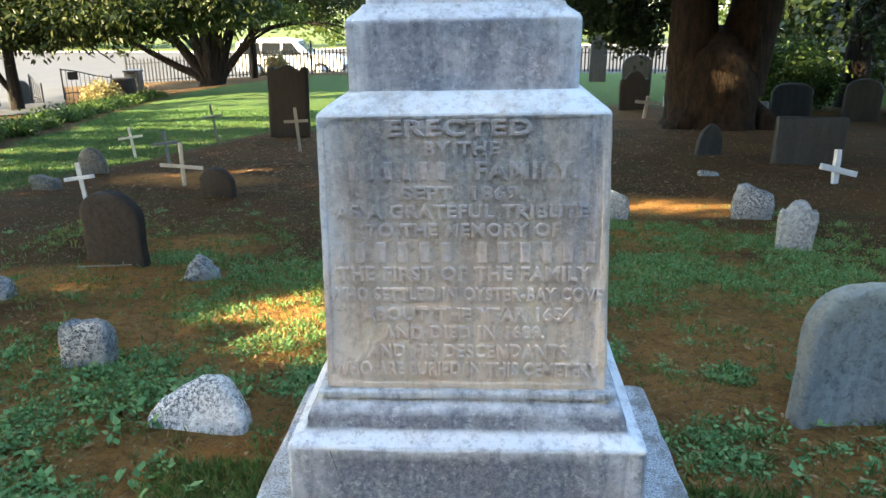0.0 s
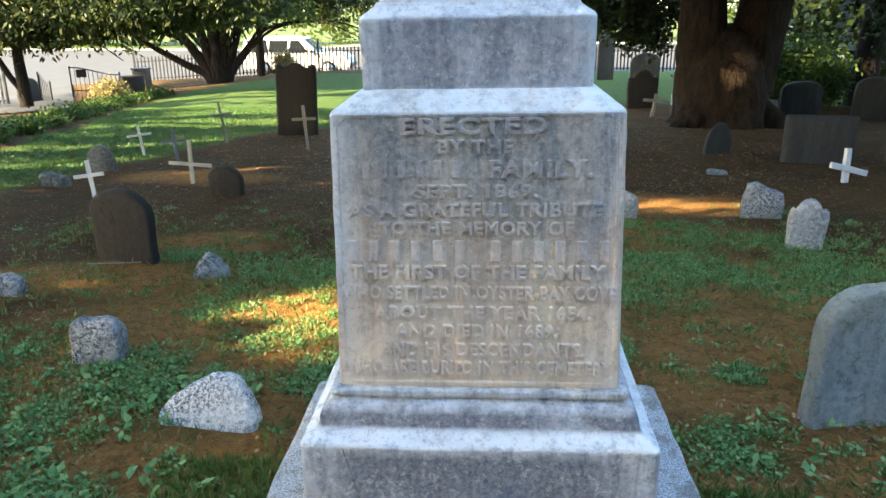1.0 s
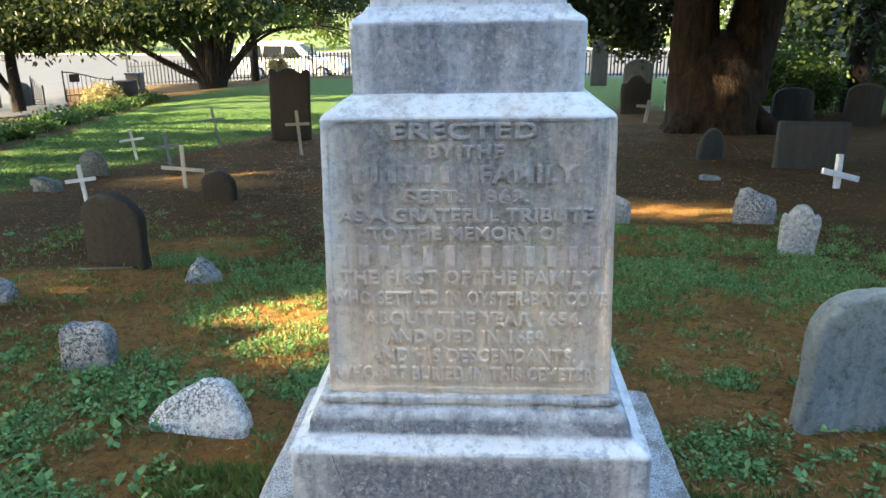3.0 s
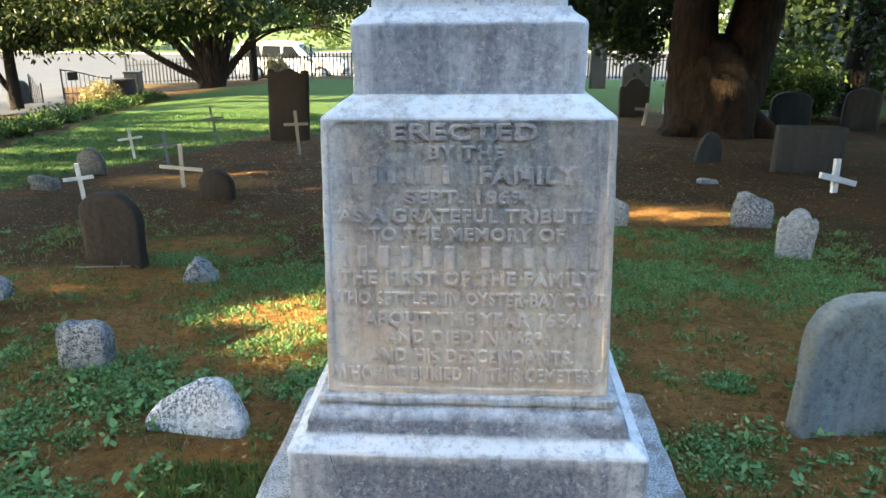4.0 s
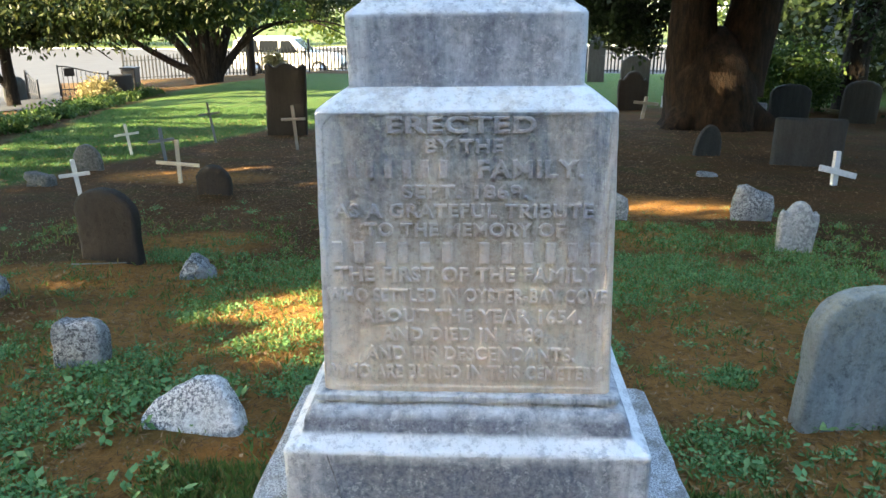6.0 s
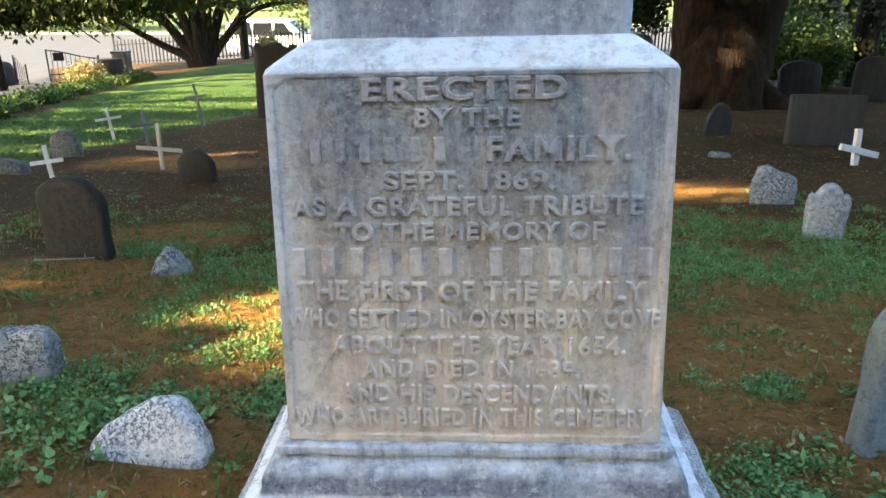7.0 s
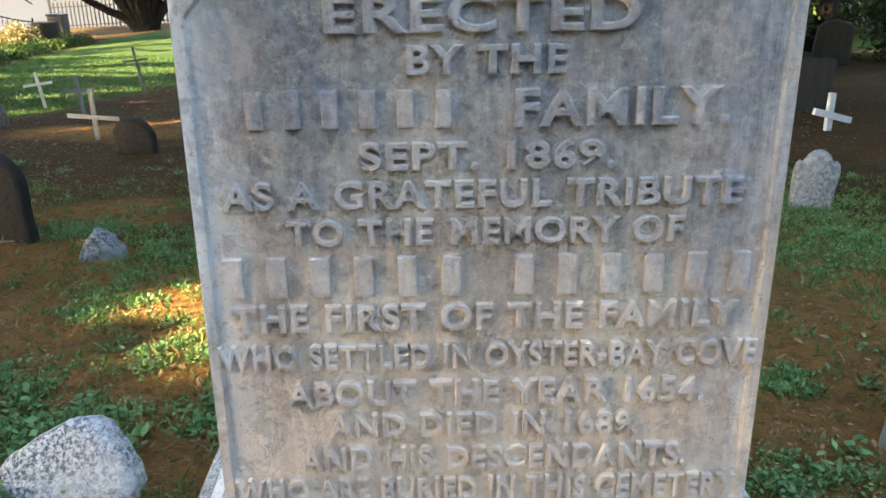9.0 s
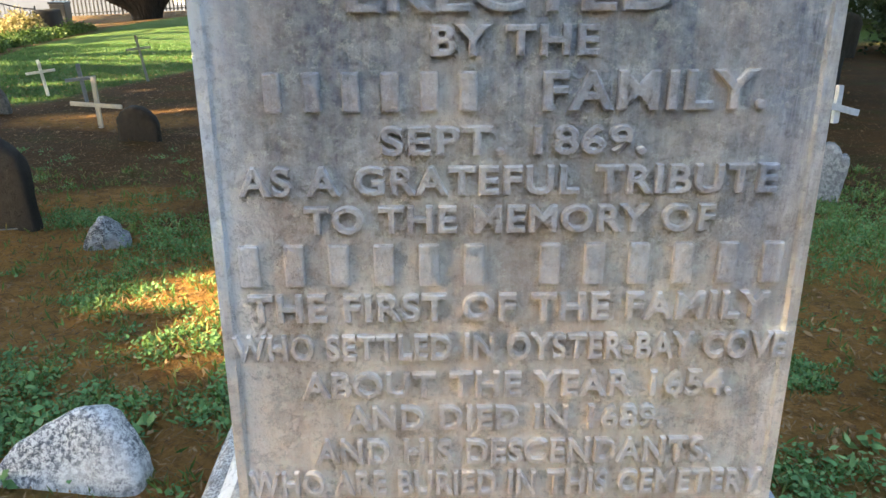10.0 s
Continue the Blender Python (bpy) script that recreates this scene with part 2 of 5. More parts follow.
M_WEED = leaf_mat("weed_leaf", (0.10, 0.225, 0.085), (0.17, 0.345, 0.125), (0.29, 0.42, 0.16), 0.25, 0.55)
M_GRASS = leaf_mat("grass_blade", (0.07, 0.14, 0.03), (0.13, 0.22, 0.05), (0.32, 0.24, 0.09), 0.25)
M_LAWN = leaf_mat("lawn_blade", (0.035, 0.11, 0.028), (0.07, 0.17, 0.042), (0.14, 0.23, 0.06), 0.25)
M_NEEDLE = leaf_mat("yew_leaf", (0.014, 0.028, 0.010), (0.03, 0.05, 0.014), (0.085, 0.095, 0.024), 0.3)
M_BRIGHT_LEAF = leaf_mat("bright_leaf", (0.05, 0.09, 0.02), (0.09, 0.14, 0.025), (0.19, 0.21, 0.035), 0.5)
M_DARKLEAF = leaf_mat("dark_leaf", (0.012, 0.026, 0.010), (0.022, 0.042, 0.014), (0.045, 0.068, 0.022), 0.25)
M_SHRUB = leaf_mat("shrub_leaf", (0.04, 0.085, 0.02), (0.07, 0.13, 0.03), (0.13, 0.19, 0.045), 0.4)
M_GOLD = leaf_mat("golden_shrub_leaf", (0.20, 0.18, 0.07), (0.32, 0.28, 0.13), (0.45, 0.36, 0.21), 0.4)
M_LITTER = leaf_mat("fallen_leaf", (0.14, 0.07, 0.03), (0.28, 0.14, 0.055), (0.46, 0.30, 0.16), 0.1, 0.8)


def bark(name, a, b):
    m = Mat(name, 0.9, 0.15)
    r = m.noise(3.0, 6, 0.7, (4, 4, 0.9), 0.38, 0.62)
    f = m.noise(25, 5, 0.7, (1.5, 1.5, 0.6), 0.35, 0.65)
    col = m.mix(r, a, b)
    col = m.mix(m.math("MULTIPLY", f, 0.5), col, tuple(v * 0.45 for v in a))
    return m.done(col, m.mix(0.5, r, f), 0.9, 0.04)


M_BARK = bark("dark_bark", (0.016, 0.013, 0.011), (0.04, 0.031, 0.025))
M_BARK_BIG = bark("flaking_bark", (0.012, 0.009, 0.007), (0.05, 0.031, 0.019))


def plain(name, col, rough=0.5, spec=0.4, metal=0.0, vary=0.3, scale=12, bump=0.15):
    m = Mat(name, rough, spec, metal)
    k = m.noise(scale, 5, 0.65)
    f = m.noise(scale * 8, 4, 0.7)
    c = m.mix(m.math("MULTIPLY", k, vary), col, tuple(v * 0.5 for v in col))
    c = m.mix(m.math("MULTIPLY", f, vary * 0.5), c, tuple(min(1, v * 1.3 + 0.02) for v in col))
    return m.done(c, f, bump, 0.003)


M_IRON = plain("black_painted_iron", (0.018, 0.02, 0.026), 0.45, 0.5)
M_WHITE_WOOD = plain("flaking_white_paint", (0.70, 0.71, 0.70), 0.7, 0.3, 0, 0.45, 18)
M_GREY_WOOD = plain("weathered_grey_wood", (0.34, 0.31, 0.27), 0.85, 0.2, 0, 0.5, 14)
M_BLUE_WOOD = plain("dull_blue_grey_paint", (0.16, 0.19, 0.22), 0.7, 0.3, 0, 0.5, 14)
M_PALE_WOOD = plain("cream_painted_wood", (0.52, 0.47, 0.38), 0.75, 0.25, 0, 0.5, 16)
M_CAR = plain("white_car_paint", (0.78, 0.79, 0.80), 0.25, 0.5, 0, 0.05, 3, 0.0)
M_GLASS = plain("dark_car_glass", (0.015, 0.018, 0.022), 0.06, 0.6, 0, 0.05, 3, 0.0)
M_TYRE = plain("black_rubber", (0.02, 0.02, 0.02), 0.9, 0.2)
M_RIM = plain("alloy_rim", (0.5, 0.5, 0.52), 0.35, 0.5, 0.8, 0.1)
M_LAMP = plain("clear_lamp_lens", (0.7, 0.7, 0.72), 0.15, 0.6, 0, 0.1)
M_RED = plain("red_lamp_lens", (0.35, 0.02, 0.02), 0.2, 0.6, 0, 0.1)
M_ROAD = plain("worn_asphalt", (0.065, 0.066, 0.07), 0.9, 0.2, 0, 0.35, 0.8)
M_KERB = plain("concrete_kerb", (0.45, 0.44, 0.42), 0.9, 0.2, 0, 0.3, 4)
M_SIDING = plain("pale_blue_siding", (0.34, 0.41, 0.47), 0.7, 0.3, 0, 0.15, 4)
M_BLACK = plain("black_plastic", (0.02, 0.02, 0.022), 0.5, 0.4)


# ---- helpers of this scene ----
def link(name, mesh, material, parent=None, label=""):
    ob = new(name, mesh)
    if material and not mesh.materials:
        mesh.materials.append(material)
    if parent:
        ob.parent = parent
    if label:
        tagged(ob, label)
    return ob


def part(name, bm, material, parent=None, label="", smooth=True):
    me = bpy.data.meshes.new(name)
    bm.normal_update()
    bm.to_mesh(me)
    bm.free()
    for f in me.polygons:
        f.use_smooth = smooth
    return link(name, me, material, parent, label)


def mesh_from(name, verts, faces, smooth=True):
    me = bpy.data.meshes.new(name)
    me.from_pydata(verts, [], faces)
    me.update()
    if smooth:
        me.polygons.foreach_set("use_smooth", [True] * len(me.polygons))
    return me


def thing(name, at, label, category, group="", turn=0.0, kind=""):
    ob = new(name)
    ob.empty_display_size = 0.1
    ob.matrix_world = at if isinstance(at, Matrix) else pose(*at, 0, 0, turn)
    return tagged(ob, label, category, group, kind)


def smooth01(a, b, v):
    t = min(1.0, max(0.0, (v - a) / (b - a)))
    return t * t * (3 - 2 * t)


def gz(x, y):
    """Height of the ground."""
    base = -0.05 * max(0, min(y, 10) - 1) - 0.035 * max(0, min(y, 34) - 10) - 0.012 * max(0, min(y, 120) - 34)
    z = base + 0.085 * max(-14, min(0, x + 6)) * smooth01(8, 20, y) * (1 - 0.35 * smooth01(26, 32, y))
    z -= 0.32 * smooth01(31.5, 34.0, y)
    flat = smooth01(0.6, 1.2, math.hypot(x, y - 0.32))
    near = 1 - smooth01(14, 26, math.hypot(x, y))
    z += near * flat * (0.022 * noise.noise((x * 1.1, y * 1.1, 3)) + 0.010 * noise.noise((x * 4, y * 4, 7)))
    return z


def lawn_edge(y):
    """Where the mown grass ends towards the drive."""
    return float(np.interp(y, [4, 8.4, 9.5, 11.2, 14.1, 21.7, 24, 26.1, 27.6, 29], [-5.9, -6.28, -6.42, -6.68, -7.33, -9.05, -9.0, -8.64, -7.76, -6.0]))


def lawn_share(x, y):
    """1 where mown grass grows, 0 on the needle litter."""
    e = -4.35 + (y - 5.1) * 0.225 + 0.25 * noise.noise((x * 0.8, y * 0.8, 11))
    side = smooth01(0.18, -0.18, x - e) if y < 10.6 else 1.0
    far = smooth01(10.2, 10.8, y + 0.25 * noise.noise((x, y, 4)))
    right = 1 - smooth01(0.5, 2.5, x + 0.15 * (y - 12)) * (1 - smooth01(14.5, 17, y))
    if y > 78:
        return 0.5
    bed = smooth01(-0.2, 0.2, x - lawn_edge(y) + 0.2 * noise.noise((x * 0.9, y * 0.9, 9))) if y < 29 else (0.0 if x < -4.5 else 1.0)
    return max(side if y < 10.6 else 0, far * right) * bed


# needle litter, and several spots whose orange stands in for patches of sunlight
NEEDLE_SUN_SPOTS = [(1.2, 1.5, 0.9, 0.8), (-0.9, 0.45, 0.7, 0.25), (-0.9, 2.0, 0.8, 0.7), (1.7, 4.7, 0.9, 0.5), (-2.0, 2.4, 0.9, 0.4), (-1.8, 3.2, 0.6, 0.4), (2.0, 1.6, 1.2, 0.8), (-2.8, 5.9, 0.9, 0.5), (1.2, 0.4, 0.8, 0.5), (-1.6, 0.0, 1.2, 0.4), (0.9, 3.6, 1.2, 0.6), (-1.3, 1.1, 1.3, 0.9), (-1.2, 0.2, 1.0, 0.5), (-1.3, 1.9, 0.9, 0.5), (1.4, 2.3, 1.2, 0.8)]


def needle_sun_share(x, y):
    """How thickly dry needles lie, with sunlit patches painted in as the same orange."""
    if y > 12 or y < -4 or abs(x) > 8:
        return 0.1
    k = max(1.3 - ((x - a) / c) ** 2 - ((y - b) / d) ** 2 for a, b, c, d in NEEDLE_SUN_SPOTS)
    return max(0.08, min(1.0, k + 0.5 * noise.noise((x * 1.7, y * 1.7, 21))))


def box(bm, size, at=(0, 0, 0), rot=(0, 0, 0), bevel=0.0):
    m = pose(*at, *rot) @ Matrix.Diagonal((*size, 1))
    got = bmesh.ops.create_cube(bm, size=1, matrix=m)
    if bevel:
        edges = {e for v in got["verts"] for e in v.link_edges}
        bmesh.ops.bevel(bm, geom=list(edges), offset=bevel, segments=2, affect="EDGES", profile=0.5)


def tube(points, radii, sides=10, rough=0.0, seed=0):
    """A bent tapering limb through points."""
    verts, faces = [], []
    pts = [Vector(p) for p in points]
    # resample with a smooth curve
    fine, fr = [], []
    for i in range(len(pts) - 1):
        p0, p1, p2, p3 = pts[max(i - 1, 0)], pts[i], pts[i + 1], pts[min(i + 2, len(pts) - 1)]
        for k in range(6):
            t = k / 6
            fine.append(0.5 * ((2 * p1) + (p2 - p0) * t + (2 * p0 - 5 * p1 + 4 * p2 - p3) * t * t + (3 * p1 - p0 - 3 * p2 + p3) * t ** 3))
            fr.append(radii[i] * (1 - t) + radii[i + 1] * t)
    fine.append(pts[-1])
    fr.append(radii[-1])
    for i, (p, r) in enumerate(zip(fine, fr)):
        d = (fine[min(i + 1, len(fine) - 1)] - fine[max(i - 1, 0)]).normalized()
        a = d.cross(Vector((0.3, 1, 0.1))).normalized()
        b = d.cross(a)
        for s in range(sides):
            th = 2 * math.pi * s / sides
            q = a * math.cos(th) + b * math.sin(th)
            rr = r * (1 + rough * noise.noise(Vector((q.x * 1.6 + seed, q.y * 1.6, p.z * 1.2 + seed))) + 0.4 * rough * noise.noise(q * 5 + p * 3))
            verts.append(tuple(p + q * rr))
    for i in range(len(fine) - 1):
        for s in range(sides):
            t = (s + 1) % sides
            faces.append((i * sides + s, i * sides + t, (i + 1) * sides + t, (i + 1) * sides + s))
    faces.append(tuple(range(sides))[::-1])
    faces.append(tuple((len(fine) - 1) * sides + s for s in range(sides)))
    return verts, faces


def joined(name, pieces):
    verts, faces = [], []
    for v, f in pieces:
        o = len(verts)
        verts += v
        faces += [tuple(i + o for i in q) for q in f]
    return mesh_from(name, verts, faces)


def leaves(name, centres, sizes, up=0.0, long=1.7, droop=None, seed=1, ribbed=False):
    """One mesh of small folded leaves. centres: n x 3. up: how far they lie flat."""
    rng = np.random.default_rng(seed)
    c = np.asarray(centres, float)
    n = len(c)
    d = rng.normal(size=(n, 3))
    d[:, 2] *= 1 - up
    if droop is not None:
        d = d * (1 - abs(droop)) + np.array([0, 0, -1.0]) * droop
    d /= np.linalg.norm(d, axis=1)[:, None] + 1e-9
    nrm = rng.normal(size=(n, 3)) * (1 - up) + np.array([0, 0, 1.0]) * (up * 2 + 0.2)
    side = np.cross(d, nrm)
    side /= np.linalg.norm(side, axis=1)[:, None] + 1e-9
    nrm = np.cross(side, d)
    s = np.asarray(sizes, float)[:, None]
    tip, mid = c + d * s * long, c + d * s * long * 0.45 - nrm * s * 0.12
    left, right = mid + side * s * 0.5 + nrm * s * 0.14, mid - side * s * 0.5 + nrm * s * 0.14
    b = (np.arange(n) * (5 if ribbed else 4))[:, None]
    verts = np.stack([c, left, tip, right, mid] if ribbed else [c, left, tip, right], 1).reshape(-1, 3)
    tri = np.concatenate([b + np.array([[0, 2, 1]]), b + np.array([[0, 3, 2]])], 1).reshape(-1, 3) if not ribbed else np.concatenate([b + np.array([[0, 4, 1]]), b + np.array([[1, 4, 2]]), b + np.array([[2, 4, 3]]), b + np.array([[3, 4, 0]])], 1).reshape(-1, 3)
    me = bpy.data.meshes.new(name)
    me.vertices.add(len(verts))
    me.vertices.foreach_set("co", verts.ravel())
    me.loops.add(tri.size)
    me.loops.foreach_set("vertex_index", tri.ravel().astype(np.int32))
    me.polygons.add(len(tri))
    me.polygons.foreach_set("loop_start", np.arange(0, tri.size, 3, dtype=np.int32))
    me.update(calc_edges=True)
    me.validate()
    return me


def clumps(rng, boxes, count, spread, per, flat=1.0):
    """Leaf places gathered in clumps inside a few rounded volumes (centre, half sizes)."""
    out = []
    w = np.array([b[3] * b[4] * b[5] for b in boxes]) ** 0.7
    pick = rng.choice(len(boxes), count, p=w / w.sum())
    for k in pick:
        cx, cy, cz, hx, hy, hz = boxes[k]
        v = rng.normal(size=3)
        v = v / np.linalg.norm(v) * rng.random() ** 0.45
        c = np.array([cx + v[0] * hx, cy + v[1] * hy, cz + v[2] * hz])
        q = rng.normal(size=(per, 3)) * spread * np.array([1, 1, flat]) * (0.5 + rng.random())
        out.append(c + q)
    return np.concatenate(out)


# ---- the ground: one sheet to the horizon ----
def spaced(lo, hi, fine, step, grow):
    pos = [0.0]
    while pos[-1] < hi:
        pos.append(pos[-1] + (step if pos[-1] < fine else step + (pos[-1] - fine) * grow))
    neg = [0.0]
    while neg[-1] > lo:
        neg.append(neg[-1] - (step if -neg[-1] < fine else step + (-neg[-1] - fine) * grow))
    return sorted(set(neg[1:] + pos))


def build_ground():
    xs, ys = spaced(-600, 600, 3.5, 0.09, 0.05), spaced(-300, 900, 7.0, 0.09, 0.05)
    verts = [(x, y, gz(x, y)) for y in ys for x in xs]
    nx = len(xs)
    faces = [(j * nx + i, j * nx + i + 1, (j + 1) * nx + i + 1, (j + 1) * nx + i) for j in range(len(ys) - 1) for i in range(nx - 1)]
    me = mesh_from("ground", verts, faces)
    a = me.attributes.new("lawn", "FLOAT", "POINT")
    a.data.foreach_set("value", [lawn_share(v[0], v[1]) for v in verts])
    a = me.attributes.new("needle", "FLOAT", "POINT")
    a.data.foreach_set("value", [needle_sun_share(v[0], v[1]) for v in verts])
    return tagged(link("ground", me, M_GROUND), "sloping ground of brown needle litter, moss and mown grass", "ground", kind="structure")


build_ground()


def strip(name, xs, y0, y1, lift, material, label, thick=0.0, kind="structure", rows=7):
    """A ribbon that follows the ground between two lines y0(x) and y1(x)."""
    verts, faces = [], []
    for x in xs:
        for k in range(rows):
            y = y0(x) + (y1(x) - y0(x)) * k / (rows - 1)
            verts.append((x, y, gz(x, y) + lift))
    for i in range(len(xs) - 1):
        for k in range(rows - 1):
            a = i * rows + k
            faces.append((a, a + rows, a + rows + 1, a + 1))
    me = mesh_from(name, verts, faces)
    ob = link(name, me, material)
    if thick:
        s = ob.modifiers.new("thick", "SOLIDIFY")
        s.thickness, s.offset = thick, 1
    return tagged(ob, label, name.replace("_", " "), kind=kind)


road_x = [-70 + 2.5 * i for i in range(60)]
strip("road", road_x, lambda x: 33.0, lambda x: 77.0, 0.03, M_ROAD, "worn grey asphalt road beyond the cemetery fence")
strip("pavement", [-22.5 + 0.55 * i for i in range(25)], lambda x: max(7.0, 15.3 - 2.0 * (-9.3 - x)), lambda x: min(32.7, 15.5 + 1.85 * (-9.3 - x)), 0.03, M_ROAD, "sunlit asphalt driveway running through the open gate", rows=30)
strip("kerb", road_x, lambda x: 77.05, lambda x: 77.3, 0.03, M_KERB, "pale concrete kerb along the far road edge", 0.14)


# ---- the monument ----
def square_ring(half, z, corner, n=12, arc=3):
    """Points of a square with rounded corners, counter-clockwise from the front left."""
    pts = []
    for k in range(4):
        a0 = math.pi * (1 + 0.5 * k)
        cx, cy = [(-1, -1), (1, -1), (1, 1), (-1, 1)][k]
        for i in range(arc + 1):
            a = a0 + 0.5 * math.pi * i / arc
            pts.append((cx * (half - corner) + corner * math.cos(a), cy * (half - corner) + corner * math.sin(a), z))
        nx, ny = [(-1, -1), (1, -1), (1, 1), (-1, 1)][(k + 1) % 4]
        e = pts[-1]
        a = a0 + 0.5 * math.pi
        f = (nx * (half - corner) + corner * math.cos(a), ny * (half - corner) + corner * math.sin(a), z)
        pts += [tuple(e[j] + (f[j] - e[j]) * i / n for j in range(3)) for i in range(1, n)]
    return pts


def lofted(profile, corner=0.012, wear=0.0015, seed=0):
    """A square block from a side profile of (half width, height), worn a little."""
    verts, faces = [], []
    count = 0
    for half, z in profile:
        ring = square_ring(half, z, corner)
        count = len(ring)
        verts += ring
    for i in range(len(profile) - 1):
        for s in range(count):
            t = (s + 1) % count
            faces.append((i * count + s, i * count + t, (i + 1) * count + t, (i + 1) * count + s))
    faces.append(tuple(range(count))[::-1])
    faces.append(tuple((len(profile) - 1) * count + s for s in range(count)))
    out = []
    for x, y, z in verts:
        v = Vector((x, y, z))
        k = wear * (noise.noise(v * 9 + Vector((seed, 0, 0))) + 0.9 * noise.noise(v * 40 + Vector((0, seed, 0))))
        r = math.hypot(x, y)
        out.append((x + x / r * k, y + y / r * k, z + 0.6 * wear * noise.noise(v * 23)))
    return out, faces


def stepped(profile, step=0.03):
    """The same profile with more points on its long runs."""
    out = [profile[0]]
    for a, b in zip(profile, profile[1:]):
        n = max(1, int(math.dist(a, b) / step))
        out += [(a[0] + (b[0] - a[0]) * i / n, a[1] + (b[1] - a[1]) * i / n) for i in range(1, n + 1)]
    return out


MON_Y = 0.3155
monument = thing("monument", pose(0.030, MON_Y, 0, 0, -1.11, -1.54), "weathered grey-white marble family monument on a granite slab", "monument")


def block(name, profile, material, corner, wear, label, seed):
    v, f = lofted(stepped(profile), corner, wear, seed)
    me = mesh_from(name, v, f)
    me.polygons.foreach_set("use_smooth", [False] * len(me.polygons))
    ob = link(name, me, material, monument, label)
    return ob


block("plinth", [(0.605, -0.12), (0.612, 0.0), (0.617, 0.085), (0.611, 0.105), (0.596, 0.118), (0.30, 0.120)], M_GRANITE, 0.02, 0.008, "rough speckled granite slab", 3)
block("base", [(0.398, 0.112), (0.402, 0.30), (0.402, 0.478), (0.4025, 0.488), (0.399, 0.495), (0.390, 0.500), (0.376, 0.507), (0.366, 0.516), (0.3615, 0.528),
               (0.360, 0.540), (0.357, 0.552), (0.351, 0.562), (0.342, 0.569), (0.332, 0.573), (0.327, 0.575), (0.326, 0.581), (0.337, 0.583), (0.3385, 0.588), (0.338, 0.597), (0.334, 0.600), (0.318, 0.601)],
      M_BASE, 0.010, 0.003, "moulded marble base with dark stains, painted cove shade and lit lip", 5)
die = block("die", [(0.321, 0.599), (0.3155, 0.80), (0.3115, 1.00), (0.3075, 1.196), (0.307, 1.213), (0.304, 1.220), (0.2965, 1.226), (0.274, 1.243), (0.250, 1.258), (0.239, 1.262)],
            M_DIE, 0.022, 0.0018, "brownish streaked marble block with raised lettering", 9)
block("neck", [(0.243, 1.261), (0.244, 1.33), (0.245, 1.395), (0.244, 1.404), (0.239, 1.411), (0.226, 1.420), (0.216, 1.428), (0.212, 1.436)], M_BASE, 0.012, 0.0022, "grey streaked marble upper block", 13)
block("shaft", [(0.205, 1.435), (0.20, 1.60), (0.17, 2.3), (0.145, 2.75), (0.08, 2.83), (0.01, 2.87)], M_BASE, 0.012, 0.002, "tapering marble shaft", 17)

# the raised margin round the sunk panel, with cut corners
LEAN = math.degrees(math.atan2(0.0135, 0.60))


def face_y(z):
    return -0.321 + 0.0135 * (z - 0.599) / 0.597


def margin():
    bm = bmesh.new()
    z0, z1 = 0.604, 1.2185

    def loop(inset, depth, cutting):
        w0, w1 = 0.3145 - inset, 0.3025 - inset
        a, b = z0 + inset * 0.8, z1 - inset * 0.55
        pts = [(-w0 + cutting, a), (w0 - cutting, a), (w0, a + cutting), (w1, b - cutting), (w1 - cutting, b), (-w1 + cutting, b), (-w1, b - cutting), (-w0, a + cutting)]
        return [bm.verts.new((x, face_y(z) - depth, z)) for x, z in pts]
    loops = [loop(0.000, -0.002, 0.004), loop(0.002, 0.0030, 0.004), loop(0.013, 0.0030, 0.018), loop(0.017, -0.001, 0.020)]
    for p, q in zip(loops, loops[1:]):
        for i in range(8):
            j = (i + 1) % 8
            bm.faces.new((p[i], p[j], q[j], q[i]))
    part("margin", bm, M_DIE, die, "raised flat margin with cut corners", smooth=False)


margin()


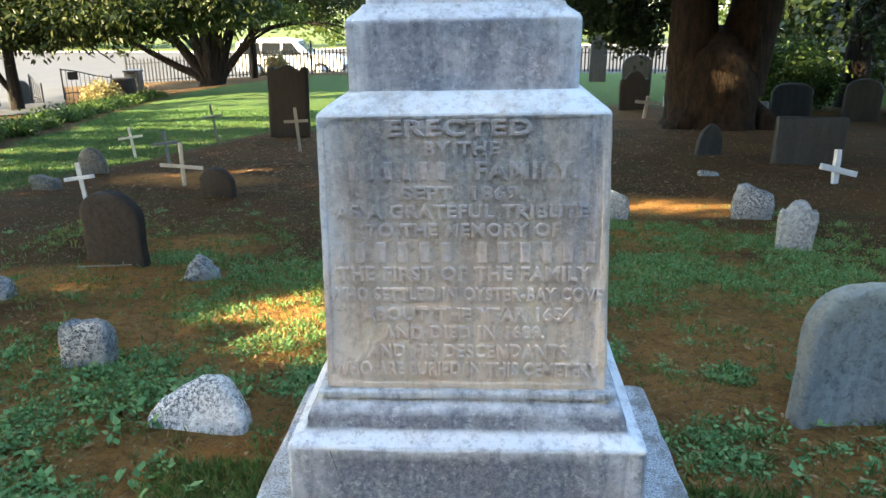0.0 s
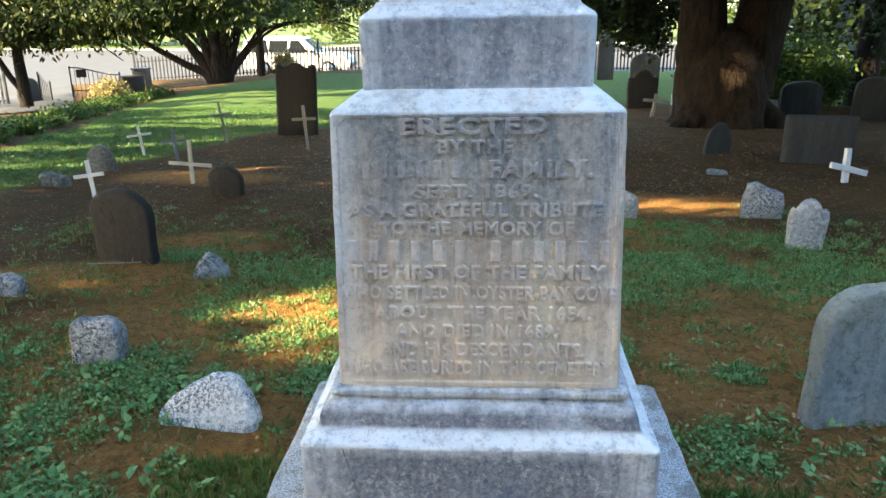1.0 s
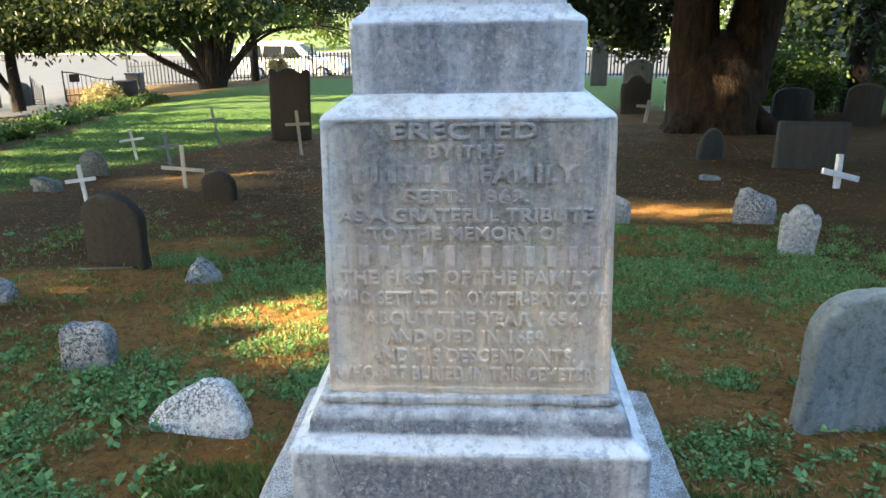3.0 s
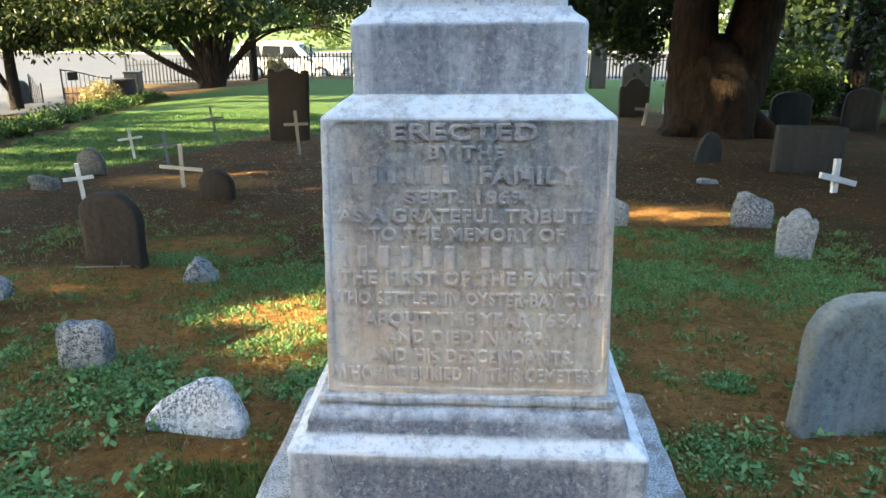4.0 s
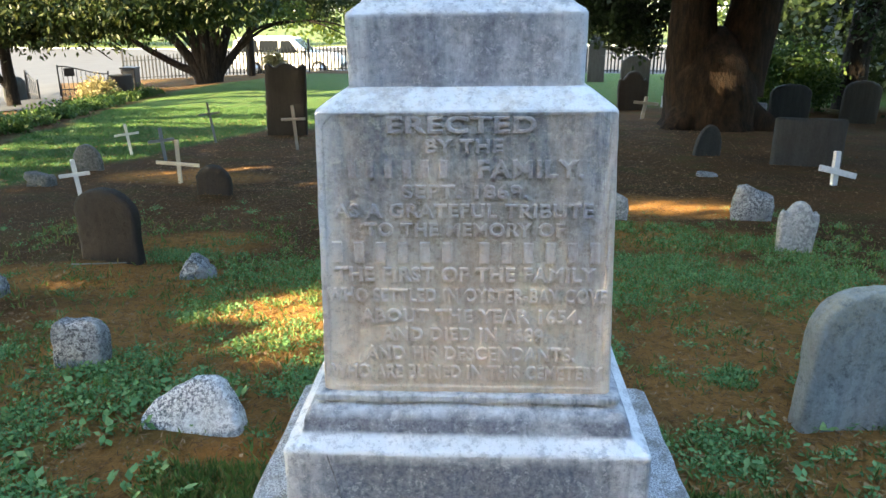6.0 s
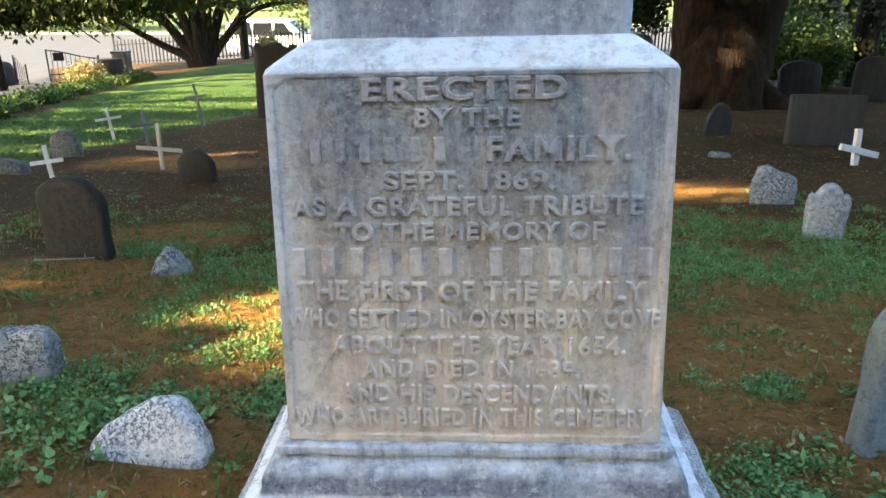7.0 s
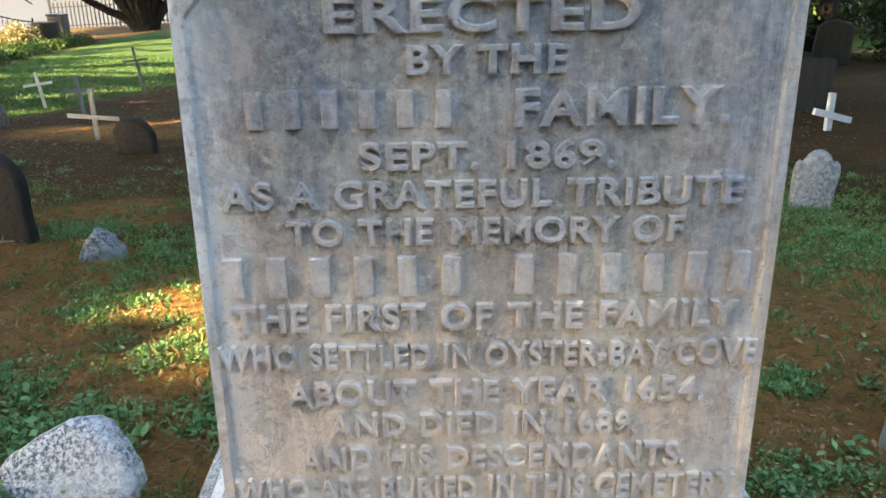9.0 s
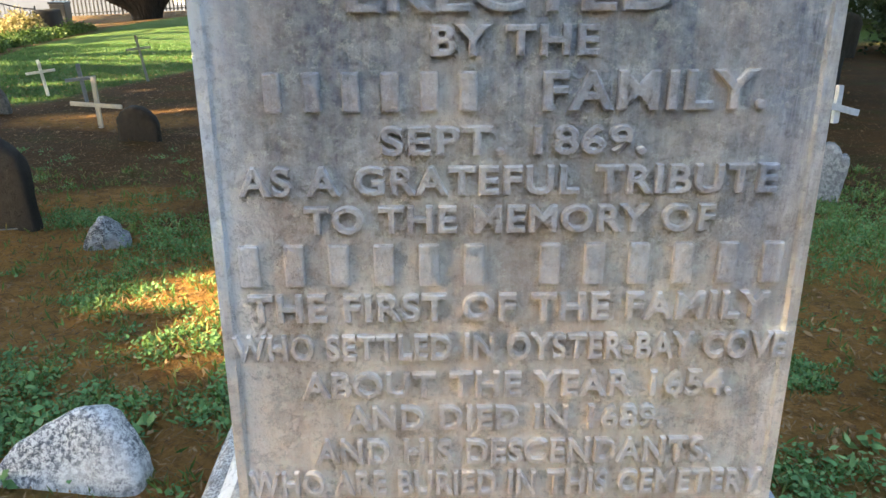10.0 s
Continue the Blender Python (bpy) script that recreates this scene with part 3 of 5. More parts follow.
def lettering(text, x0, x1, z0, z1):
    """One raised line of capitals that fills the width x0 to x1 and the height z0 to z1."""
    cu = bpy.data.curves.new("inscription", "FONT")
    cu.body, cu.size, cu.extrude, cu.offset, cu.bevel_depth, cu.bevel_resolution = text, 0.05, 0.0050, 0.0005, 0.0013, 0
    cu.space_character = 1.12
    tmp = bpy.data.objects.new("inscription", cu)
    scene.collection.objects.link(tmp)
    bpy.context.view_layer.update()
    me = bpy.data.meshes.new_from_object(tmp.evaluated_get(bpy.context.evaluated_depsgraph_get()))
    bpy.data.objects.remove(tmp)
    co = np.empty(len(me.vertices) * 3)
    me.vertices.foreach_get("co", co)
    co = co.reshape(-1, 3)
    lo, hi = co.min(0), co.max(0)
    lo[1] = 0.0 if text.count(",") else lo[1]
    x = x0 + (co[:, 0] - lo[0]) / (hi[0] - lo[0]) * (x1 - x0)
    z = z0 + (co[:, 1] - lo[1]) / (hi[1] - lo[1]) * (z1 - z0)
    y = face_y(z) - co[:, 2]
    me.vertices.foreach_set("co", np.stack([x, y, z], 1).ravel())
    me.update()
    bm = bmesh.new()
    bm.from_mesh(me)
    bpy.data.meshes.remove(me)
    bm.verts.index_update()
    left = set(bm.verts)
    while left:
        group, stack = set(), [next(v for v in bm.verts if v in left)]
        while stack:
            v = stack.pop()
            if v in group:
                continue
            group.add(v)
            stack += [e.other_vert(v) for e in v.link_edges]
        left -= group
        at = {v: i for i, v in enumerate(sorted(group, key=lambda q: q.index))}
        faces = {f for v in group for f in v.link_faces}
        piece = mesh_from("letter", [tuple(v.co) for v in at], [tuple(at[v] for v in f.verts) for f in sorted(faces, key=lambda q: q.index)], False)
        link("letter", piece, M_LETTER, die)
    bm.free()


def letter_bars(count, x0, x1, z0, z1):
    """Plain raised bars, one for each letter of a name."""
    step = (x1 - x0) / count
    for i in range(count):
        bm = bmesh.new()
        x = x0 + step * (i + 0.5)
        z = (z0 + z1) / 2
        box(bm, (step * 0.46, 0.0085, z1 - z0), (x, face_y(z) - 0.0005, z), (-LEAN, 0, 0), 0.0022)
        part("bar", bm, M_LETTER, die, "plain raised bar", smooth=False)


for row in (("ERECTED", -0.157, 0.143, 1.175, 1.210), ("BY THE", -0.080, 0.077, 1.136, 1.164), ("FAMILY.", 0.026, 0.240, 1.084, 1.122),
            ("SEPT. 1869.", -0.130, 0.129, 1.041, 1.071), ("AS A GRATEFUL TRIBUTE", -0.274, 0.262, 1.001, 1.031), ("TO THE MEMORY OF", -0.210, 0.205, 0.961, 0.990),
            ("THE FIRST OF THE FAMILY", -0.277, 0.274, 0.861, 0.893), ("WHO SETTLED IN OYSTER-BAY COVE", -0.298, 0.300, 0.814, 0.845),
            ("ABOUT THE YEAR 1654.", -0.228, 0.249, 0.767, 0.799), ("AND DIED IN 1689.", -0.182, 0.177, 0.724, 0.756),
            ("AND HIS DESCENDANTS.", -0.219, 0.236, 0.678, 0.711), ("WHO ARE BURIED IN THIS CEMETERY", -0.298, 0.298, 0.634, 0.667)):
    lettering(*row)
letter_bars(6, -0.250, -0.026, 1.084, 1.122)
letter_bars(6, -0.294, -0.015, 0.902, 0.948)
letter_bars(6, 0.017, 0.293, 0.902, 0.948)


# ---- gravestones ----
def slab_mesh(name, outline, w, h, thick, flat=6.0, rough=0.01, seed=0, bury=0.12):
    """A standing stone: an outline of (x, z) in parts of its width and height, a thickness, rounded worn edges."""
    pts = [Vector((x * w, z * h)) for x, z in outline]
    total = sum((pts[i] - pts[i - 1]).length for i in range(len(pts)))
    ring = []
    for i in range(len(pts)):
        a, b = pts[i], pts[(i + 1) % len(pts)]
        n = max(1, int(round((b - a).length / total * 72)))
        ring += [a + (b - a) * k / n for k in range(n)]
    c = Vector((0, h * 0.45))
    radii = (1.0, 0.985, 0.955, 0.90, 0.80, 0.66, 0.5, 0.33, 0.16)
    n = len(ring)
    verts, faces = [], []

    def add(p, y):
        z = p.y if p.y > 0.02 else -bury
        v = Vector((p.x, y, p.y))
        k = rough * (noise.noise(v * 7 + Vector((seed, 1, 2))) + 0.5 * noise.noise(v * 25 + Vector((seed, 5, 2))))
        d = Vector((p.x - c.x, 0, p.y - c.y))
        d = d.normalized() if d.length > 1e-6 else Vector((0, 0, 0))
        out = Vector((p.x, y, z)) + d * k + Vector((0, math.copysign(1, y) * k * 0.8, 0))
        verts.append(tuple(out))

    for sign in (-1, 1):
        for r in radii:
            bulge = (1 - r ** flat) ** (1 / 2.2)
            for p in ring:
                add(c + (p - c) * r, sign * thick / 2 * (0.35 + 0.65 * bulge))
        add(c, sign * thick / 2)
    half = n * len(radii) + 1
    for s in (0, 1):
        o = s * half
        for i in range(len(radii) - 1):
            for j in range(n):
                k = (j + 1) % n
                q = (o + i * n + j, o + i * n + k, o + (i + 1) * n + k, o + (i + 1) * n + j)
                faces.append(q if s == 0 else q[::-1])
        for j in range(n):
            q = (o + (len(radii) - 1) * n + j, o + (len(radii) - 1) * n + (j + 1) % n, o + half - 1)
            faces.append(q if s == 0 else q[::-1])
    for j in range(n):
        k = (j + 1) % n
        faces.append((j, half + j, half + k, k))
    return mesh_from(name, verts, faces)


def arch(shoulder=0.72, steps=12):
    """A round-headed outline."""
    out = [(-0.5, 0), (0.5, 0), (0.5, shoulder)]
    out += [(0.5 * math.cos(math.pi * i / steps), shoulder + (1 - shoulder) * math.sin(math.pi * i / steps)) for i in range(1, steps)]
    return out + [(-0.5, shoulder)]


def baroque():
    """Shoulders with small ears and a raised centre."""
    return [(-0.5, 0), (0.5, 0), (0.5, 0.95), (0.44, 0.985), (0.36, 0.975), (0.29, 0.935), (0.2, 0.955), (0.1, 0.99), (0, 1.0),
            (-0.1, 0.99), (-0.2, 0.955), (-0.29, 0.935), (-0.36, 0.975), (-0.44, 0.985), (-0.5, 0.95)]


def tympanum():
    """A raised round centre between two small round shoulders."""
    out = [(-0.46, 0), (0.46, 0), (0.5, 0.62), (0.48, 0.76), (0.41, 0.82), (0.34, 0.78)]
    out += [(0.30 * math.cos(math.pi * i / 8), 0.76 + 0.24 * math.sin(math.pi * i / 8)) for i in range(1, 8)]
    return out + [(-0.34, 0.78), (-0.41, 0.82), (-0.48, 0.76), (-0.5, 0.62)]


BROKEN = [(-0.5, 0), (0.5, 0), (0.51, 0.14), (0.46, 0.36), (0.36, 0.70), (0.28, 0.93), (0.18, 1.0), (0.04, 0.96), (-0.12, 0.80), (-0.30, 0.52), (-0.44, 0.20)]
STUB = [(-0.47, 0), (0.47, 0), (0.5, 0.45), (0.48, 0.78), (0.40, 0.94), (0.22, 0.97), (0.1, 1.0), (-0.1, 0.96), (-0.28, 1.0), (-0.42, 0.92), (-0.5, 0.6)]
PEAK = [(-0.5, 0), (0.5, 0), (0.45, 0.35), (0.25, 0.62), (0.12, 0.78), (-0.05, 1.0), (-0.2, 0.95), (-0.33, 0.55)]
CHUNK = [(-0.48, 0), (0.5, 0), (0.5, 0.45), (0.42, 0.72), (0.1, 0.86), (-0.2, 1.0), (-0.42, 0.95), (-0.5, 0.6)]
FLATTOP = [(-0.5, 0), (0.5, 0), (0.5, 0.97), (0.47, 1.0), (-0.47, 1.0), (-0.5, 0.97)]
BIG_HEAD = [(-0.5, 0), (0.5, 0), (0.5, 0.80), (0.46, 0.88), (0.36, 0.95), (0.2, 0.99), (0.02, 1.0), (-0.14, 0.985), (-0.28, 0.94), (-0.39, 0.87), (-0.455, 0.78), (-0.485, 0.66)]
WIDE_ARCH = [(-0.5, 0), (0.5, 0), (0.5, 0.80), (0.46, 0.87), (0.36, 0.95), (0.2, 0.99), (0, 1.0), (-0.18, 0.985), (-0.36, 0.93), (-0.46, 0.84), (-0.5, 0.74)]


def stone(name, outline, x, y, w, h, thick, material, label, category, turn=0.0, tilt=0.0, roll=0.0, flat=6.0, rough=0.008, seed=0, group="gravestones"):
    me = slab_mesh(name, outline, w, h, thick, flat, rough, seed)
    ob = link(name, me, material)
    ob.matrix_world = pose(x, y, gz(x, y) - 0.01, tilt, roll, turn)
    return tagged(ob, label, category, group)


stone("field_stone", BROKEN, -0.955, 0.80, 0.385, 0.185, 0.10, M_FIELD, "pale speckled slanting field stone among weeds", "field stone", -4, -24, 0, 8.0, 0.010, 1)
stone("field_stone", STUB, -1.575, 1.27, 0.215, 0.205, 0.10, M_FIELD_DARK, "squat grey speckled stub of a stone in weeds", "field stone", 6, -4, 0, 9.0, 0.012, 2)
stone("field_stone", PEAK, -1.52, 2.52, 0.22, 0.145, 0.14, M_FIELD_DARK, "small pointed grey field stone at the edge of weeds", "field stone", 10, -10, 0, 2.4, 0.02, 3)
stone("field_stone", CHUNK, -2.50, 2.12, 0.16, 0.13, 0.10, M_FIELD_DARK, "low grey field stone on bare litter", "field stone", 0, 0, 0, 3, 0.02, 4)
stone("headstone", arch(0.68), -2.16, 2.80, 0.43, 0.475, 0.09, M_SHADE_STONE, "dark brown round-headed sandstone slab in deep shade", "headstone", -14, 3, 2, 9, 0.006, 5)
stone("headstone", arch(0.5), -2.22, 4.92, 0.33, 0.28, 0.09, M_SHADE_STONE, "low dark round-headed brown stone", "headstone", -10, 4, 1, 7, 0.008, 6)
stone("headstone", arch(0.45), -3.97, 6.15, 0.28, 0.29, 0.10, M_DULL, "small grey round-headed stone at the lawn edge", "headstone", 5, 0, -5, 6, 0.01, 7)
stone("field_stone", CHUNK, -4.02, 5.30, 0.27, 0.15, 0.16, M_DULL, "low pale rock at the lawn edge", "field stone", 0, 0, 0, 2.4, 0.02, 8)
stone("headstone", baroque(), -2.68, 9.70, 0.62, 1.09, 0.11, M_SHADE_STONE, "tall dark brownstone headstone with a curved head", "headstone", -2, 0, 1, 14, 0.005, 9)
stone("headstone", BIG_HEAD, 1.415, 0.90, 0.46, 0.527, 0.10, M_BIG, "large stained grey marble headstone with a rounded head", "headstone", 7, -3, 1.5, 26, 0.005, 10)
stone("headstone", CHUNK, 2.28, 4.22, 0.31, 0.29, 0.13, M_FIELD_DARK, "rough broken pale speckled stone on litter", "headstone", -8, 0, 0, 3.5, 0.016, 11)
stone("headstone", tympanum(), 2.22, 3.30, 0.25, 0.355, 0.07, M_OLD, "small pale headstone with three rounded lobes", "headstone", -6, 0, 1, 9, 0.005, 12)
stone("headstone", CHUNK, 1.19, 4.15, 0.20, 0.245, 0.08, M_OLD, "small grey stone stump behind the monument", "headstone", 4, 0, 0, 5, 0.01, 13)
stone("field_stone", CHUNK, 2.59, 6.30, 0.22, 0.065, 0.14, M_FIELD_DARK, "flat grey stone flush with the litter", "field stone", 8, 0, 0, 2.5, 0.012, 14)
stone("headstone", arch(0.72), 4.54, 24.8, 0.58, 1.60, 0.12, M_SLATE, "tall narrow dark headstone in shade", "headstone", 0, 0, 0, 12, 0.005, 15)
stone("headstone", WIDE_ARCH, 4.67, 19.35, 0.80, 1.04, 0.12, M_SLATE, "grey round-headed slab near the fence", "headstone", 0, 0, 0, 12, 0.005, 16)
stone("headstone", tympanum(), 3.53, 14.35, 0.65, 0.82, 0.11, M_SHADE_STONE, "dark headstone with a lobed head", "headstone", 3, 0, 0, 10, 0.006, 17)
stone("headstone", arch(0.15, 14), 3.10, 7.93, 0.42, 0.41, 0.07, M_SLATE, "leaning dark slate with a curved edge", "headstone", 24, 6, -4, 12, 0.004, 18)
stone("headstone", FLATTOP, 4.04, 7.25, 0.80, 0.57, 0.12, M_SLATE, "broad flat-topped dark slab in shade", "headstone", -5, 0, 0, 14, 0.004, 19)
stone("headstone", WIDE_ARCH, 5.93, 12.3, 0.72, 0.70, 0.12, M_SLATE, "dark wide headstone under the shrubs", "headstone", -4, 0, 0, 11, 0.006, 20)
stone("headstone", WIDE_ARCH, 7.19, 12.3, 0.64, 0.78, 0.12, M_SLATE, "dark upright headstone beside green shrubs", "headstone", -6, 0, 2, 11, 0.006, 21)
stone("headstone", FLATTOP, 5.02, 11.4, 0.29, 0.43, 0.10, M_OLD, "small pale square marker by the great trunk", "headstone", 0, -4, 1, 10, 0.005, 22)
stone("field_stone", CHUNK, 5.05, 10.2, 0.20, 0.10, 0.14, M_OLD, "small pale rock beside the great trunk", "field stone", 12, 0, 0, 2.5, 0.02, 23)
stone("headstone", FLATTOP, 4.55, 15.3, 0.30, 0.26, 0.1, M_OLD, "small grey square marker on the grass", "headstone", 0, 0, 0, 10, 0.005, 24)
stone("headstone", arch(0.7), 5.2, 13.6, 0.4, 0.36, 0.1, M_SLATE, "small dark headstone beside the great trunk", "headstone", 0, 0, 0, 10, 0.005, 25)


# ---- small crosses ----
def cross(x, y, h, w, arm_at, size, material, label, lean=0.0, turn=0.0, tilt=0.0, seed=0, droop=0.0):
    rng = random.Random(seed)
    ob = thing("grave_cross", pose(x, y, gz(x, y), tilt, lean, turn), label, "grave cross", "small grave crosses")
    for name, dims, at, rot in (("post", (size, size * 0.7, h + 0.15), (0, 0, (h - 0.15) / 2), 0), ("crossbar", (w, size * 0.55, size * 0.95), (0, -size * 0.62, h * arm_at), droop + rng.uniform(-3, 3))):
        bm = bmesh.new()
        box(bm, dims, at, (0, rot, 0), size * 0.08)
        bmesh.ops.subdivide_edges(bm, edges=[e for e in bm.edges if e.calc_length() > 0.1], cuts=5, use_grid_fill=True)
        for v in bm.verts:
            v.co += Vector((noise.noise(v.co * 14 + Vector((seed, 0, 0))), 0.6 * noise.noise(v.co * 14), 0.5 * noise.noise(v.co * 11))) * size * 0.10
        part(name, bm, material, ob, smooth=False)
    return ob


cross(-3.33, 4.70, 0.36, 0.26, 0.64, 0.034, M_WHITE_WOOD, "white wooden grave cross leaning on the litter", -5, 8, 0, 1)
cross(-2.75, 5.49, 0.425, 0.43, 0.46, 0.036, M_PALE_WOOD, "cream painted wooden grave cross, upright", 0, -4, 0, 2)
cross(-4.06, 7.37, 0.385, 0.29, 0.68, 0.030, M_WHITE_WOOD, "small white grave cross at the lawn edge", -6, 12, 0, 3)
cross(-3.47, 6.94, 0.385, 0.30, 0.62, 0.036, M_BLUE_WOOD, "dull blue-grey grave cross on litter", -5, 6, 0, 4)
cross(-3.45, 8.68, 0.56, 0.30, 0.72, 0.028, M_BLUE_WOOD, "tall thin grey grave cross against the lawn", -8, 4, 0, 5)
cross(-2.15, 7.97, 0.575, 0.31, 0.70, 0.038, M_GREY_WOOD, "weathered bare wood grave cross near the tall headstone", -4, 3, 0, 6)
cross(3.72, 5.88, 0.34, 0.43, 0.40, 0.062, M_WHITE_WOOD, "white grave cross with a slipped crossbar in shade", 2, 14, -6, 7, 13)
cross(3.37, 12.65, 0.42, 0.48, 0.72, 0.06, M_GREY_WOOD, "grey wooden grave cross leaning in shade", 7, 6, 0, 8)



# ---- trees ----
# chosen sun patches: leaves on the way to the sun are left out
GAPS = [(Vector(p), r) for p, r in (
    ((-2.45, 6.42, -0.27), 0.0), ((-2.1, 6.48, -0.27), 0.02), ((-1.75, 6.55, -0.27), -0.03),
    ((-0.80, 1.88, -0.05), 0.14), ((-0.62, 2.06, -0.05), 0.10), ((-0.90, 1.62, -0.05), 0.02),
    ((-2.08, 2.30, -0.06), -0.10), ((-1.97, 2.66, -0.08), -0.11),
    ((1.6, 4.7, -0.19), 0.05), ((1.95, 4.72, -0.19), 0.05), ((2.1, 4.4, -0.17), -0.06), ((3.85, 10.8, 0.40), 0.02), ((4.1, 10.8, 0.75), 0.10), ((4.45, 10.8, 1.1), -0.06), ((6.9, 14.0, 0.4), 0.15), ((7.7, 14.4, 0.6), 0.15), ((-3.3, 5.9, -0.25), -0.05))]


def in_gap(c, clear):
    return any(((c - p) - SUN * (c - p).dot(SUN)).length < rad + clear for p, rad in GAPS)


def tree(name, at, limbs, crowns, bark_mat, label, rough=0.15, sides=12, seed=0):
    """Limbs: lists of points and radii from the base. Crowns: (part name, mesh, material)."""
    ob = thing(name, at, label, "tree")
    base = Vector(at)
    trunk = joined("trunk", [tube(p, r, sides, rough, seed + i) for i, (p, r) in enumerate(limbs)])
    link("trunk", trunk, bark_mat, ob)
    for pname, me, mt in crowns:
        o = link(pname, me, mt, ob)
        o.matrix_parent_inverse = Matrix.Translation(-base)
    return ob


rng = np.random.default_rng(4)

# the great double trunk
gx, gy = 4.29, 11.6
big_limbs = [
    ([(0, 0, -0.3), (0.0, 0, 0.15), (-0.05, 0.03, 0.75), (-0.02, 0.06, 1.2), (0.0, 0.08, 1.5), (0.0, 0.1, 1.68)], [1.02, 0.80, 0.74, 0.66, 0.46, 0.08]),
    ([(-0.36, 0, 0.7), (-0.42, 0, 1.4), (-0.45, 0.05, 2.4), (-0.55, 0.1, 5.0), (-0.7, 0.2, 8.5)], [0.44, 0.40, 0.36, 0.30, 0.18]),
    ([(0.30, 0, 0.6), (0.42, 0.02, 1.3), (0.60, 0.05, 2.3), (0.95, 0.1, 5.0), (1.4, 0.2, 8.5)], [0.52, 0.46, 0.40, 0.32, 0.18]),
    ([(-0.5, -0.3, 0.15), (-0.75, -0.5, -0.02), (-1.1, -0.7, -0.22)], [0.34, 0.22, 0.10]),
    ([(0.45, -0.3, 0.2), (0.85, -0.5, -0.02), (1.25, -0.65, -0.22)], [0.36, 0.24, 0.10]),
    ([(-0.45, 0.1, 2.5), (-1.0, 0.5, 2.7), (-1.7, 1.0, 2.3), (-2.3, 1.2, 1.6)], [0.10, 0.07, 0.045, 0.02]),
    ([(0.8, 0.1, 4.2), (2.4, 0.4, 5.2), (4.2, 0.8, 5.4)], [0.2, 0.12, 0.05]),
    # long limbs added to carry the unseen crown over the graves
    ([(-0.5, 0.1, 3.6), (-1.6, -2.0, 4.8), (-3.5, -4.0, 5.2), (-6.5, -4.8, 5.3)], [0.22, 0.16, 0.11, 0.05]),
    ([(0.7, 0.1, 3.6), (1.2, -2.0, 4.6), (2.2, -4.0, 5.0), (3.2, -6.0, 5.0)], [0.2, 0.15, 0.10, 0.04]),
]
crown_big = clumps(rng, [(gx, gy + 0.5, 7.0, 5.0, 4.5, 2.6), (gx + 3.5, gy - 1, 5.5, 3.5, 3.5, 1.8), (gx - 2.5, gy + 1.5, 5.2, 2.5, 3.0, 1.6),
                         # low volumes added out of view to cut sky light on the graves
                         (gx - 2.5, gy - 5.0, 4.2, 4.0, 3.4, 0.9), (gx - 6.5, gy - 4.8, 4.4, 3.2, 3.0, 0.9), (gx + 2.5, gy - 5.0, 4.2, 3.6, 3.4, 0.9),
                         (-3.2, 5.2, 4.3, 3.2, 2.6, 0.8), (-2.6, 3.2, 4.2, 2.8, 1.5, 0.8), (-2.8, 8.4, 4.3, 2.6, 1.8, 0.8), (gx + 0.8, gy - 2.2, 4.6, 3.6, 2.6, 0.9), (6.6, 10.8, 4.5, 3.2, 2.6, 0.9)], 6600, 0.30, 30)
crown_big = np.array([c for c in crown_big if not in_gap(Vector(c), 0.25)])
low_big = clumps(rng, [(2.7, 12.6, 1.45, 1.0, 0.7, 0.60), (3.2, 13.4, 1.9, 1.3, 0.8, 0.8), (2.2, 13.0, 1.9, 1.1, 0.8, 0.6), (3.1, 12.8, 1.05, 0.5, 0.5, 0.35)], 330, 0.13, 45)
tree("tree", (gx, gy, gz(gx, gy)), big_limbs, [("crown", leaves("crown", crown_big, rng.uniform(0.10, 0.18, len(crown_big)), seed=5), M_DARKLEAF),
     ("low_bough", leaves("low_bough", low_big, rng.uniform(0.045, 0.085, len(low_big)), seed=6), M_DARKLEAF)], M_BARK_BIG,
     "massive old tree with two dark trunks and flaking bark", 0.14, 28, 3)

# the spreading many-stemmed yew before the fence
yx, yy = -9.75, 27.3
yew_limbs = []
for i, (dx, dz, r) in enumerate(((-2.6, 1.7, 0.13), (-1.7, 2.6, 0.17), (-0.9, 3.2, 0.20), (-0.2, 3.6, 0.24), (0.5, 3.4, 0.22), (1.1, 3.0, 0.20), (1.9, 2.4, 0.15), (0.1, 3.0, 0.2))):
    yew_limbs.append(([(dx * 0.10, 0.05 * i - 0.2, -0.2), (dx * 0.18, 0.04 * i - 0.2, 0.35), (dx * 0.48, 0.1 * i - 0.4, dz * 0.45), (dx, 0.25 * i - 1, dz), (dx * 1.5, 0.3 * i - 1.2, dz + 1.2)], [r * 2.0, r * 1.45, r, r * 0.7, r * 0.3]))
for i in range(9):
    a = rng.uniform(-2.6, 2.6)
    yew_limbs.append(([(a * 0.5, 0, 1.3), (a, -0.6, 2.1), (a * 1.9, -1.4, 2.3), (a * 2.7, -2.0, 1.6)], [0.07, 0.05, 0.03, 0.012]))
# the topmost volume is added out of view to shade the road
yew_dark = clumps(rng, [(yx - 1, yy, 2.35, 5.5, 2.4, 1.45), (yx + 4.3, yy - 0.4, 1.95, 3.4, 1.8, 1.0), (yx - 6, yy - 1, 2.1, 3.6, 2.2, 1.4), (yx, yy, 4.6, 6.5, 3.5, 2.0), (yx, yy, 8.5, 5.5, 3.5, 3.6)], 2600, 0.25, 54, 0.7)
